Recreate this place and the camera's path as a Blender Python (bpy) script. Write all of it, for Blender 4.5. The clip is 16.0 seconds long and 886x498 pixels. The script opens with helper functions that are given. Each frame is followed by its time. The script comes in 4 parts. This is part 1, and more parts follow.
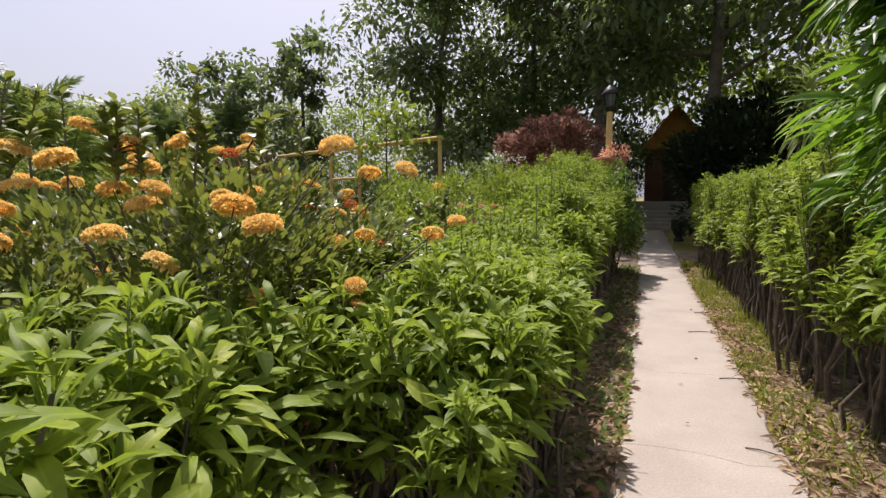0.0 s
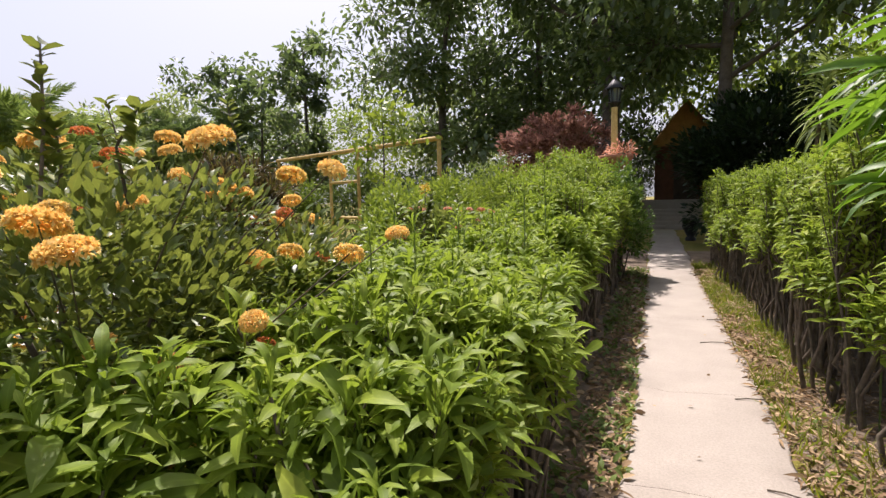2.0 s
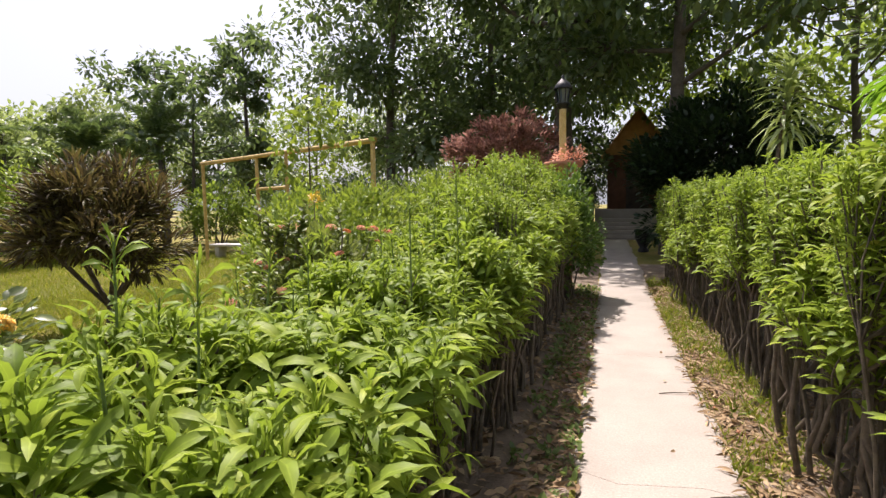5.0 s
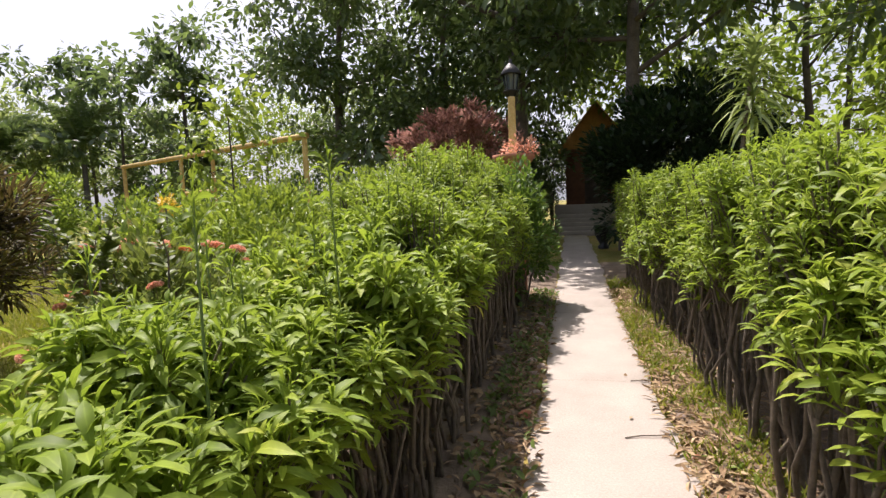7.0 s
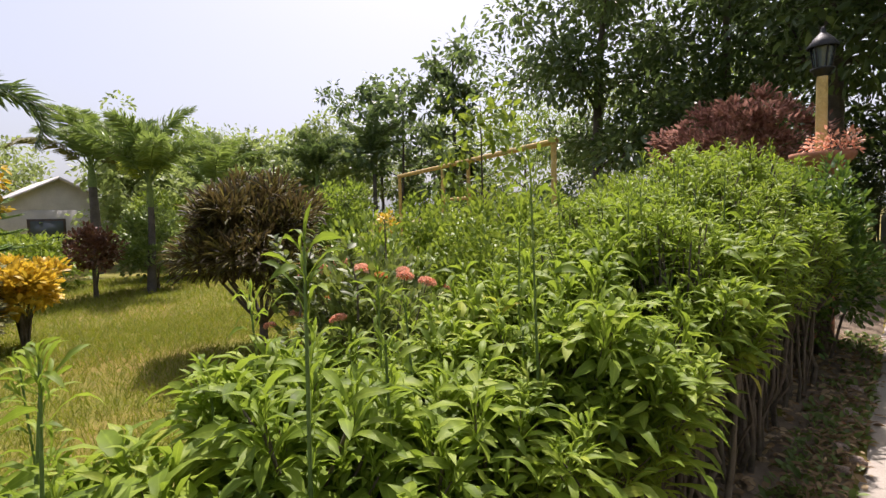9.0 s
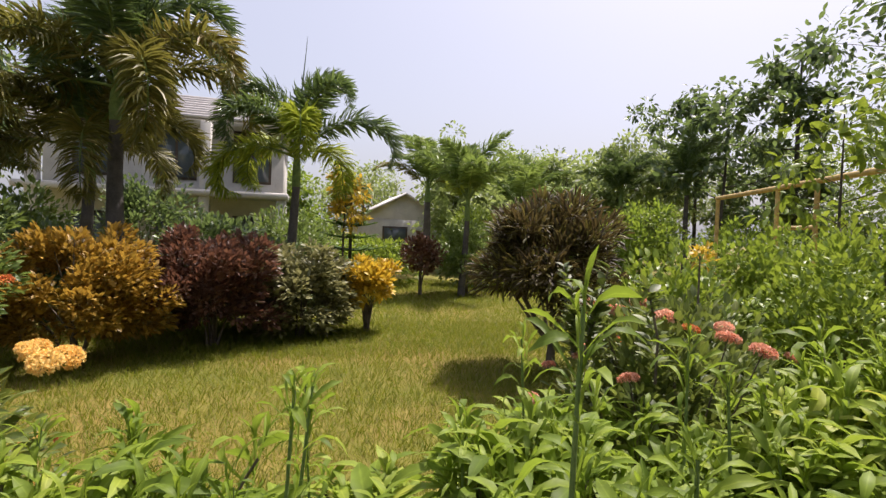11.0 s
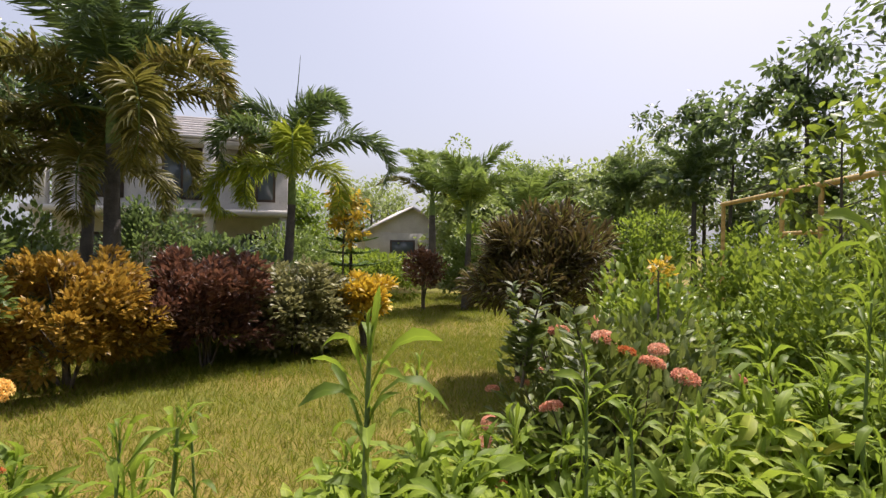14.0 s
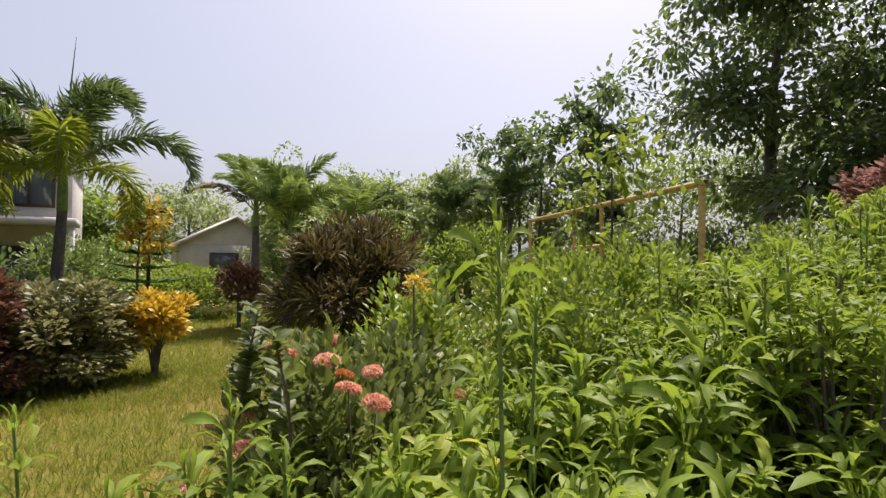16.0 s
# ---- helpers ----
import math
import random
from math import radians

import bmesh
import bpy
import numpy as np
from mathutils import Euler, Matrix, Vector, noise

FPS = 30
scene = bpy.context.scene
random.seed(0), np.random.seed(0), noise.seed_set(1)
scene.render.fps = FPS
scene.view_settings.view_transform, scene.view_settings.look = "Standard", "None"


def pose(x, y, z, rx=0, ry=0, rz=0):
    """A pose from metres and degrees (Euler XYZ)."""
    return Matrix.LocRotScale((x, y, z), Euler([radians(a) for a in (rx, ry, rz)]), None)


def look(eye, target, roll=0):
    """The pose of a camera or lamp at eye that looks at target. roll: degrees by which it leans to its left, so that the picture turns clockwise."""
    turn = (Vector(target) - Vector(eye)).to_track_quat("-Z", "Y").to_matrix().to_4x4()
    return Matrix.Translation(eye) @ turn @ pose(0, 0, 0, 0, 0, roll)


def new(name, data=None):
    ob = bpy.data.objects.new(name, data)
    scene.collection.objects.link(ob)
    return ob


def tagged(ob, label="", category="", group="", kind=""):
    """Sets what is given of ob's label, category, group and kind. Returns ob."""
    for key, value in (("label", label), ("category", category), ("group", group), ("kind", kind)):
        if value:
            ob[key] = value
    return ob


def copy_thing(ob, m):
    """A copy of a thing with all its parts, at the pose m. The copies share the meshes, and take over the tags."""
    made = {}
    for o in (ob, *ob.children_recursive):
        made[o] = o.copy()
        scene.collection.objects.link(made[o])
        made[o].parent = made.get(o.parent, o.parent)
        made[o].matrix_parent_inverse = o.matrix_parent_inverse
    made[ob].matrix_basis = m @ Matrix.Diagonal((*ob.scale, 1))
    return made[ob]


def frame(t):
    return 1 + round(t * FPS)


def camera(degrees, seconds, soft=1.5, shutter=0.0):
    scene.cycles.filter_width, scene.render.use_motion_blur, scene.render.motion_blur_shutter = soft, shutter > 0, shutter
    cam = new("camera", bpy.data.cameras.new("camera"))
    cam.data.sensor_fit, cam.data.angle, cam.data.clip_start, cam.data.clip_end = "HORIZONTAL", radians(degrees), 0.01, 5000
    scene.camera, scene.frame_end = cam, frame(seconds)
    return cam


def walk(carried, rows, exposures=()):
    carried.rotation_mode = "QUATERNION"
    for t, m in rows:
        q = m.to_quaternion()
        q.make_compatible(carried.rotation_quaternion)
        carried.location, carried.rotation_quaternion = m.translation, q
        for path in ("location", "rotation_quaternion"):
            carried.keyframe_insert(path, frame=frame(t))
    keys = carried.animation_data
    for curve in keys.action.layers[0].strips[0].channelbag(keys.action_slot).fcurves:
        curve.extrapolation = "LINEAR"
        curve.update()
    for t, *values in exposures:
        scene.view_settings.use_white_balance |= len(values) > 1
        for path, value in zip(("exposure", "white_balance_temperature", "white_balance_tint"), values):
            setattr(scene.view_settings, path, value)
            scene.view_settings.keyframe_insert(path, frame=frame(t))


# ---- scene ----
cam = camera(81.7, 16.0, 1.4)
PATH = [
    (0, (-0.041, 0.465, 1.469), (-0.766, 2.318, 1.273), -0.3),
    (0.5, (-0.077, 0.498, 1.465), (-0.801, 2.352, 1.27), -0.3),
    (1, (-0.086, 0.572, 1.46), (-0.809, 2.427, 1.266), -0.4),
    (1.5, (-0.043, 0.741, 1.462), (-0.783, 2.589, 1.27), -1.1),
    (2, (0.021, 0.936, 1.48), (-0.743, 2.774, 1.291), -1.3),
    (2.5, (0.027, 1.153, 1.465), (-0.755, 2.984, 1.276), -1.3),
    (3, (-0.019, 1.367, 1.475), (-0.779, 3.208, 1.287), -1.1),
    (3.5, (-0.017, 1.545, 1.486), (-0.734, 3.402, 1.294), -1.0),
    (4, (0.04, 1.756, 1.504), (-0.67, 3.617, 1.321), -1.4),
    (4.5, (0.085, 1.971, 1.532), (-0.606, 3.84, 1.371), -1.3),
    (5, (0.056, 2.206, 1.531), (-0.56, 4.102, 1.364), -0.9),
    (5.2, (0.034, 2.311, 1.558), (-0.547, 4.217, 1.387), -0.9),
    (7.3, (0.154, 3.359, 1.529), (-0.322, 5.294, 1.356), -2.2),
    (7.5, (0.116, 3.436, 1.537), (-0.354, 5.374, 1.39), -1.6),
    (8, (0.077, 3.57, 1.578), (-0.387, 5.511, 1.45), -1.4),
    (8.5, (0.059, 3.721, 1.592), (-0.882, 5.482, 1.475), -2.6),
    (9, (0.051, 3.821, 1.616), (-1.288, 5.302, 1.492), -1.5),
    (9.5, (-0.003, 3.893, 1.608), (-1.559, 5.143, 1.495), -0.6),
    (10, (-0.097, 3.976, 1.614), (-1.817, 4.991, 1.509), 1.1),
    (10.2, (-0.122, 3.991, 1.622), (-1.886, 4.929, 1.531), 1.7),
    (12.3, (-0.275, 4.042, 1.687), (-2.275, 4.044, 1.668), 0.2),
    (12.5, (-0.263, 4.065, 1.689), (-2.263, 4.06, 1.674), 0.1),
    (13, (-0.221, 4.133, 1.693), (-2.22, 4.149, 1.686), 0.3),
    (13.5, (-0.18, 4.202, 1.7), (-2.169, 4.412, 1.69), 0.4),
    (14, (-0.19, 4.306, 1.696), (-2.131, 4.788, 1.685), 0.8),
    (14.5, (-0.262, 4.421, 1.71), (-2.151, 5.079, 1.704), 0.8),
    (15, (-0.3, 4.467, 1.733), (-2.149, 5.231, 1.729), 1.0),
    (15.5, (-0.299, 4.533, 1.749), (-2.091, 5.42, 1.777), 0.9),
    (16, (-0.17, 4.704, 1.714), (-1.871, 5.756, 1.759), 0.6),
]
EXPOSURES = [(0.0, 0.35, 6400, 22), (1.0, 0.48, 6400, 22), (2.0, 0.58, 6400, 22), (3.5, 0.76, 6400, 22), (4.5, 0.77, 6400, 22), (7.5, 0.78, 6400, 22), (8.5, 0.69, 6400, 22), (9.5, 0.56, 6400, 22),
             (10.2, 0.52, 6450, 22), (12.5, 0.53, 6450, 22), (16.0, 0.43, 6450, 21)]
walk(cam, [(t, look(eye, target, roll)) for t, eye, target, roll in PATH], EXPOSURES)

# ---- world, sun, exposure ----
SUN_AZ = math.atan2(-0.55, 0.8)          # clockwise from +y
SUN_EL = radians(64)
world = bpy.data.worlds.new("world")
scene.world = world
world.use_nodes = True
wn = world.node_tree
bg = wn.nodes["Background"]
sky = wn.nodes.new("ShaderNodeTexSky")
sky.sky_type = "NISHITA"
sky.sun_disc = False
sky.sun_elevation = SUN_EL
sky.sun_rotation = SUN_AZ
sky.air_density = 1.0
sky.dust_density = 6.0
sky.ozone_density = 1.0
haze = wn.nodes.new("ShaderNodeMix")
haze.data_type = "RGBA"
haze.inputs[0].default_value = 0.5
wn.links.new(sky.outputs["Color"], haze.inputs[6])
haze.inputs[7].default_value = (4.12, 4.45, 4.75, 1)
wn.links.new(haze.outputs[2], bg.inputs["Color"])
bg.inputs["Strength"].default_value = 0.13
sun = new("sun", bpy.data.lights.new("sun", "SUN"))
sun.data.energy = 5.0
sun.data.angle = radians(0.6)
sun.data.color = (1.0, 0.95, 0.86)
sun_dir = Vector((math.sin(SUN_AZ) * math.cos(SUN_EL), math.cos(SUN_AZ) * math.cos(SUN_EL), math.sin(SUN_EL)))
sun.matrix_world = look(sun_dir * 60, (0, 0, 0))

rng = np.random.default_rng(7)


# ---- materials ----
def ramp(nt, fac, stops):
    r = nt.nodes.new("ShaderNodeValToRGB")
    el = r.color_ramp.elements
    el[0].position, el[0].color = stops[0][0], (*stops[0][1], 1)
    el[1].position, el[1].color = stops[-1][0], (*stops[-1][1], 1)
    for p, c in stops[1:-1]:
        e = el.new(p)
        e.color = (*c, 1)
    nt.links.new(fac, r.inputs["Fac"])
    return r.outputs["Color"]


def noise_tex(nt, scale, detail=4, rough=0.6, coord="Object"):
    tc = nt.nodes.new("ShaderNodeTexCoord")
    n = nt.nodes.new("ShaderNodeTexNoise")
    n.inputs["Scale"].default_value = scale
    n.inputs["Detail"].default_value = detail
    n.inputs["Roughness"].default_value = rough
    nt.links.new(tc.outputs[coord], n.inputs["Vector"])
    return n


def mixc(nt, mode, fac, a, b):
    m = nt.nodes.new("ShaderNodeMix")
    m.data_type = "RGBA"
    m.blend_type = mode
    m.inputs["Factor"].default_value = fac
    for sock, v in (("A", a), ("B", b)):
        s = [i for i in m.inputs if i.name == sock and i.type == "RGBA"][0]
        if isinstance(v, tuple):
            s.default_value = (*v, 1)
        else:
            nt.links.new(v, s)
    return [o for o in m.outputs if o.type == "RGBA"][0]


def leaf_mat(name, stops, trans=(0.3, 0.5, 0.06), share=0.35, rough=0.45, spec=0.4, rib=False):
    """Leaf: colours vary leaf by leaf, and a share of the light shines through."""
    m = bpy.data.materials.new(name)
    m.use_nodes = True
    nt = m.node_tree
    b = nt.nodes["Principled BSDF"]
    geo = nt.nodes.new("ShaderNodeNewGeometry")
    info = nt.nodes.new("ShaderNodeObjectInfo")
    add = nt.nodes.new("ShaderNodeMath")
    add.operation = "MULTIPLY_ADD"
    nt.links.new(info.outputs["Random"], add.inputs[0])
    add.inputs[1].default_value = 0.3
    half = nt.nodes.new("ShaderNodeMath")
    half.operation = "MULTIPLY"
    half.inputs[1].default_value = 0.7
    nt.links.new(geo.outputs["Random Per Island"], half.inputs[0])
    nt.links.new(half.outputs[0], add.inputs[2])
    col = ramp(nt, add.outputs[0], stops)
    n = noise_tex(nt, 25, 2)
    var = ramp(nt, n.outputs["Fac"], [(0.3, (0.75, 0.75, 0.72)), (0.7, (1.12, 1.12, 1.05))])
    col = mixc(nt, "MULTIPLY", 1.0, col, var)
    if rib:
        att = nt.nodes.new("ShaderNodeAttribute")
        att.attribute_name = "across"
        line = ramp(nt, att.outputs["Fac"], [(0.04, (1.35, 1.3, 1.4)), (0.17, (1.0, 1.0, 1.0))])
        col = mixc(nt, "MULTIPLY", 1.0, col, line)
    nt.links.new(col, b.inputs["Base Color"])
    b.inputs["Roughness"].default_value = rough
    b.inputs["Specular IOR Level"].default_value = spec
    tr = nt.nodes.new("ShaderNodeBsdfTranslucent")
    tcol = mixc(nt, "MULTIPLY", 1.0, mixc(nt, "MIX", 0.55, col, trans), (1.0, 1.0, 1.0))
    nt.links.new(tcol, tr.inputs["Color"])
    mix = nt.nodes.new("ShaderNodeMixShader")
    mix.inputs["Fac"].default_value = share
    nt.links.new(b.outputs[0], mix.inputs[1])
    nt.links.new(tr.outputs[0], mix.inputs[2])
    nt.links.new(mix.outputs[0], nt.nodes["Material Output"].inputs["Surface"])
    return m


def rough_mat(name, stops, scale=6, fine=60, bump=0.3, rough=0.85, metal=0.0, coord="Object"):
    """Matte surface with two scales of colour change and a fine relief."""
    m = bpy.data.materials.new(name)
    m.use_nodes = True
    nt = m.node_tree
    b = nt.nodes["Principled BSDF"]
    n1, n2 = noise_tex(nt, scale, 5, 0.6, coord), noise_tex(nt, fine, 4, 0.7, coord)
    info = nt.nodes.new("ShaderNodeObjectInfo")
    sh = nt.nodes.new("ShaderNodeMath")
    sh.operation = "MULTIPLY_ADD"
    nt.links.new(info.outputs["Random"], sh.inputs[0])
    sh.inputs[1].default_value = 0.12
    nt.links.new(n1.outputs["Fac"], sh.inputs[2])
    c = ramp(nt, sh.outputs[0], stops)
    v = ramp(nt, n2.outputs["Fac"], [(0.3, (0.72, 0.72, 0.72)), (0.7, (1.1, 1.1, 1.1))])
    nt.links.new(mixc(nt, "MULTIPLY", 0.8, c, v), b.inputs["Base Color"])
    b.inputs["Roughness"].default_value = rough
    b.inputs["Metallic"].default_value = metal
    bp = nt.nodes.new("ShaderNodeBump")
    bp.inputs["Strength"].default_value = bump
    bp.inputs["Distance"].default_value = 0.02
    nt.links.new(n2.outputs["Fac"], bp.inputs["Height"])
    nt.links.new(bp.outputs[0], b.inputs["Normal"])
    return m


HEDGE = leaf_mat("hedge_leaf", [(0.0, (0.08, 0.128, 0.015)), (0.4, (0.155, 0.225, 0.026)), (0.8, (0.238, 0.305, 0.037)), (0.97, (0.33, 0.37, 0.055)), (1.0, (0.55, 0.42, 0.06))], (0.4, 0.55, 0.05), 0.38, 0.52, 0.2, True)
SMALL_DARK = leaf_mat("vine_leaf", [(0.0, (0.027, 0.06, 0.013)), (0.6, (0.062, 0.13, 0.023)), (1.0, (0.15, 0.24, 0.038))], (0.24, 0.36, 0.04), 0.28, 0.45, 0.3)
IXORA = leaf_mat("ixora_leaf", [(0.0, (0.035, 0.06, 0.016)), (0.45, (0.09, 0.13, 0.028)), (0.8, (0.19, 0.23, 0.05)), (0.95, (0.3, 0.3, 0.08)), (1.0, (0.34, 0.17, 0.07))], (0.4, 0.46, 0.07), 0.32, 0.38, 0.45, True)
PINK_IXORA = leaf_mat("pink_ixora_leaf", [(0.0, (0.04, 0.058, 0.016)), (0.5, (0.09, 0.125, 0.03)), (0.85, (0.17, 0.21, 0.055)), (1.0, (0.3, 0.31, 0.1))], (0.32, 0.4, 0.06), 0.3, 0.48, 0.28, True)
TREE = leaf_mat("tree_leaf", [(0.0, (0.026, 0.05, 0.026)), (0.6, (0.062, 0.104, 0.045)), (1.0, (0.15, 0.21, 0.075))], (0.3, 0.42, 0.1), 0.38, 0.38, 0.55)
TREE_LIGHT = leaf_mat("pale_tree_leaf", [(0.0, (0.06, 0.12, 0.02)), (0.6, (0.13, 0.21, 0.03)), (1.0, (0.3, 0.36, 0.045))], (0.42, 0.55, 0.06), 0.42)
# Distance haze painted into the leaf colour: a paler green for far foliage.
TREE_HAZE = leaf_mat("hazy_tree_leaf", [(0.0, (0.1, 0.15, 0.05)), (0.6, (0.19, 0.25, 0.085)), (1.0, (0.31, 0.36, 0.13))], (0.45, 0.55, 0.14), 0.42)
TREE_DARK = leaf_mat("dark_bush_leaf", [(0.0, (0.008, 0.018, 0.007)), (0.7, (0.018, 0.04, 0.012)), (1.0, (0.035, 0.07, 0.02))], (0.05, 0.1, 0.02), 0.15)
PALM = leaf_mat("palm_leaflet", [(0.0, (0.04, 0.075, 0.03)), (0.6, (0.085, 0.14, 0.05)), (1.0, (0.17, 0.24, 0.09))], (0.3, 0.42, 0.09), 0.28, 0.32, 0.6)
# Palm leaflet lightened in colour to paint haze onto the farther palms.
PALM_HAZE = leaf_mat("pale_palm_leaflet", [(0.0, (0.09, 0.15, 0.045)), (0.6, (0.17, 0.25, 0.07)), (1.0, (0.29, 0.37, 0.11))], (0.42, 0.55, 0.1), 0.35, 0.35, 0.5)
PALM_LIME = leaf_mat("lime_palm_leaflet", [(0.0, (0.12, 0.18, 0.02)), (0.6, (0.24, 0.32, 0.03)), (1.0, (0.42, 0.42, 0.05))], (0.55, 0.6, 0.06), 0.38, 0.4, 0.4)
PALM_OLD = leaf_mat("old_palm_leaflet", [(0.0, (0.06, 0.065, 0.018)), (0.5, (0.14, 0.135, 0.03)), (0.8, (0.22, 0.19, 0.045)), (1.0, (0.28, 0.18, 0.08))], (0.36, 0.34, 0.06), 0.28)
BAMBOO = leaf_mat("bamboo_leaf", [(0.0, (0.03, 0.085, 0.008)), (0.6, (0.07, 0.17, 0.012)), (1.0, (0.16, 0.3, 0.02))], (0.28, 0.5, 0.03), 0.42)
CROTON = leaf_mat("croton_leaf", [(0.0, (0.025, 0.02, 0.014)), (0.5, (0.06, 0.045, 0.022)), (0.75, (0.1, 0.1, 0.028)), (1.0, (0.32, 0.28, 0.06))], (0.22, 0.16, 0.05), 0.22, 0.55, 0.2, True)
GOLD = leaf_mat("golden_leaf", [(0.0, (0.2, 0.17, 0.02)), (0.4, (0.52, 0.36, 0.03)), (1.0, (0.8, 0.56, 0.05))], (0.85, 0.58, 0.05), 0.35)
OCHRE = leaf_mat("ochre_leaf", [(0.0, (0.1, 0.085, 0.02)), (0.4, (0.33, 0.2, 0.03)), (1.0, (0.6, 0.38, 0.06))], (0.6, 0.36, 0.05), 0.35)
MAROON = leaf_mat("maroon_leaf", [(0.0, (0.05, 0.028, 0.018)), (0.5, (0.13, 0.062, 0.042)), (0.85, (0.26, 0.14, 0.09)), (1.0, (0.42, 0.27, 0.16))], (0.36, 0.15, 0.08), 0.25)
GREYGREEN = leaf_mat("grey_green_leaf", [(0.0, (0.1, 0.1, 0.045)), (0.5, (0.24, 0.24, 0.1)), (1.0, (0.45, 0.43, 0.24))], (0.4, 0.38, 0.14), 0.32)
GREEN = leaf_mat("shrub_leaf", [(0.0, (0.05, 0.085, 0.02)), (0.5, (0.11, 0.165, 0.042)), (1.0, (0.21, 0.28, 0.08))], (0.34, 0.46, 0.09), 0.32)
LIME = leaf_mat("lime_leaf", [(0.0, (0.08, 0.13, 0.015)), (0.5, (0.165, 0.25, 0.03)), (1.0, (0.29, 0.36, 0.05))], (0.4, 0.5, 0.05), 0.35)
YELLOW_FL = leaf_mat("yellow_petal", [(0.0, (0.84, 0.44, 0.09)), (0.35, (0.91, 0.62, 0.19)), (0.8, (0.94, 0.74, 0.31)), (1.0, (0.94, 0.82, 0.48))], (0.95, 0.7, 0.22), 0.35, 0.6, 0.2)
ORANGE_FL = leaf_mat("orange_petal", [(0.0, (0.4, 0.08, 0.03)), (0.5, (0.6, 0.16, 0.05)), (1.0, (0.75, 0.33, 0.1))], (0.8, 0.3, 0.08), 0.3, 0.6, 0.2)
PINK_FL = leaf_mat("pink_petal", [(0.0, (0.52, 0.17, 0.11)), (0.5, (0.8, 0.42, 0.28)), (1.0, (0.9, 0.64, 0.47))], (0.88, 0.42, 0.28), 0.3, 0.6, 0.2)
MAUVE_FL = leaf_mat("mauve_blossom", [(0.0, (0.09, 0.06, 0.035)), (0.35, (0.24, 0.11, 0.085)), (1.0, (0.5, 0.28, 0.24))], (0.45, 0.24, 0.19), 0.35, 0.7, 0.2)
GRASS = leaf_mat("grass_blade", [(0.0, (0.062, 0.1, 0.006)), (0.5, (0.135, 0.165, 0.012)), (1.0, (0.27, 0.22, 0.038))], (0.38, 0.45, 0.025), 0.35, 0.6, 0.25)
LITTER = leaf_mat("dry_leaf", [(0.0, (0.15, 0.09, 0.05)), (0.5, (0.32, 0.22, 0.13)), (1.0, (0.58, 0.45, 0.29))], (0.5, 0.34, 0.18), 0.15, 0.8, 0.2)
STRAPLEAF = leaf_mat("strap_leaf", [(0.0, (0.12, 0.17, 0.05)), (0.5, (0.25, 0.32, 0.1)), (1.0, (0.45, 0.5, 0.22))], (0.4, 0.5, 0.12), 0.3, 0.35, 0.5)
STEM = rough_mat("stem_bark", [(0.3, (0.055, 0.042, 0.028)), (0.7, (0.17, 0.135, 0.095))], 14, 90)
GREEN_STEM = rough_mat("green_stem", [(0.3, (0.09, 0.14, 0.03)), (0.7, (0.17, 0.24, 0.06))], 14, 90, 0.1)
BARK = rough_mat("tree_bark", [(0.3, (0.05, 0.04, 0.032)), (0.7, (0.13, 0.11, 0.09))], 3, 24, 0.8)
PALM_BARK = rough_mat("palm_bark", [(0.3, (0.05, 0.042, 0.035)), (0.7, (0.12, 0.105, 0.088))], 5, 40, 0.6)
CONCRETE = rough_mat("path_concrete", [(0.25, (0.235, 0.206, 0.172)), (0.45, (0.325, 0.285, 0.24)), (0.75, (0.385, 0.34, 0.288))], 1.6, 70, 0.25, 0.9)
SOIL = rough_mat("soil", [(0.3, (0.09, 0.065, 0.045)), (0.7, (0.24, 0.18, 0.12))], 3, 40, 0.8, 0.95)
LAWN = rough_mat("lawn_turf", [(0.3, (0.075, 0.095, 0.008)), (0.5, (0.15, 0.15, 0.013)), (0.72, (0.25, 0.18, 0.04))], 0.6, 30, 0.8, 0.95)
STONE = rough_mat("edge_stone", [(0.3, (0.2, 0.15, 0.12)), (0.7, (0.4, 0.3, 0.24))], 9, 70, 0.6)
TERRACOTTA = rough_mat("terracotta", [(0.3, (0.27, 0.1, 0.05)), (0.7, (0.46, 0.19, 0.1))], 6, 60, 0.3)
YELLOW_PAINT = rough_mat("worn_yellow_paint", [(0.3, (0.32, 0.2, 0.06)), (0.6, (0.55, 0.38, 0.12)), (0.8, (0.6, 0.45, 0.2))], 9, 50, 0.2, 0.6)
ROOF_WOOD = rough_mat("roof_board", [(0.3, (0.3, 0.15, 0.05)), (0.7, (0.52, 0.3, 0.11))], 3, 30, 0.4)
HUT_WALL = rough_mat("hut_wall", [(0.3, (0.09, 0.04, 0.022)), (0.7, (0.17, 0.075, 0.04))], 3, 40, 0.3)
PLASTER = rough_mat("white_plaster", [(0.3, (0.38, 0.36, 0.33)), (0.7, (0.55, 0.53, 0.49))], 1.2, 40, 0.15)
ROOF_GREY = rough_mat("roof_sheet", [(0.3, (0.4, 0.38, 0.36)), (0.7, (0.55, 0.52, 0.5))], 2, 30, 0.2, 0.6)
IRON = rough_mat("black_iron", [(0.3, (0.015, 0.015, 0.016)), (0.7, (0.04, 0.04, 0.04))], 12, 80, 0.2, 0.5, 0.6)
DARK_GAP = rough_mat("dark_timber", [(0.3, (0.04, 0.03, 0.022)), (0.7, (0.09, 0.065, 0.05))], 4, 40)
GLASS = bpy.data.materials.new("pane_glass")
GLASS.use_nodes = True
gb = GLASS.node_tree.nodes["Principled BSDF"]
gb.inputs["Base Color"].default_value = (0.08, 0.1, 0.11, 1)
gb.inputs["Roughness"].default_value = 0.06


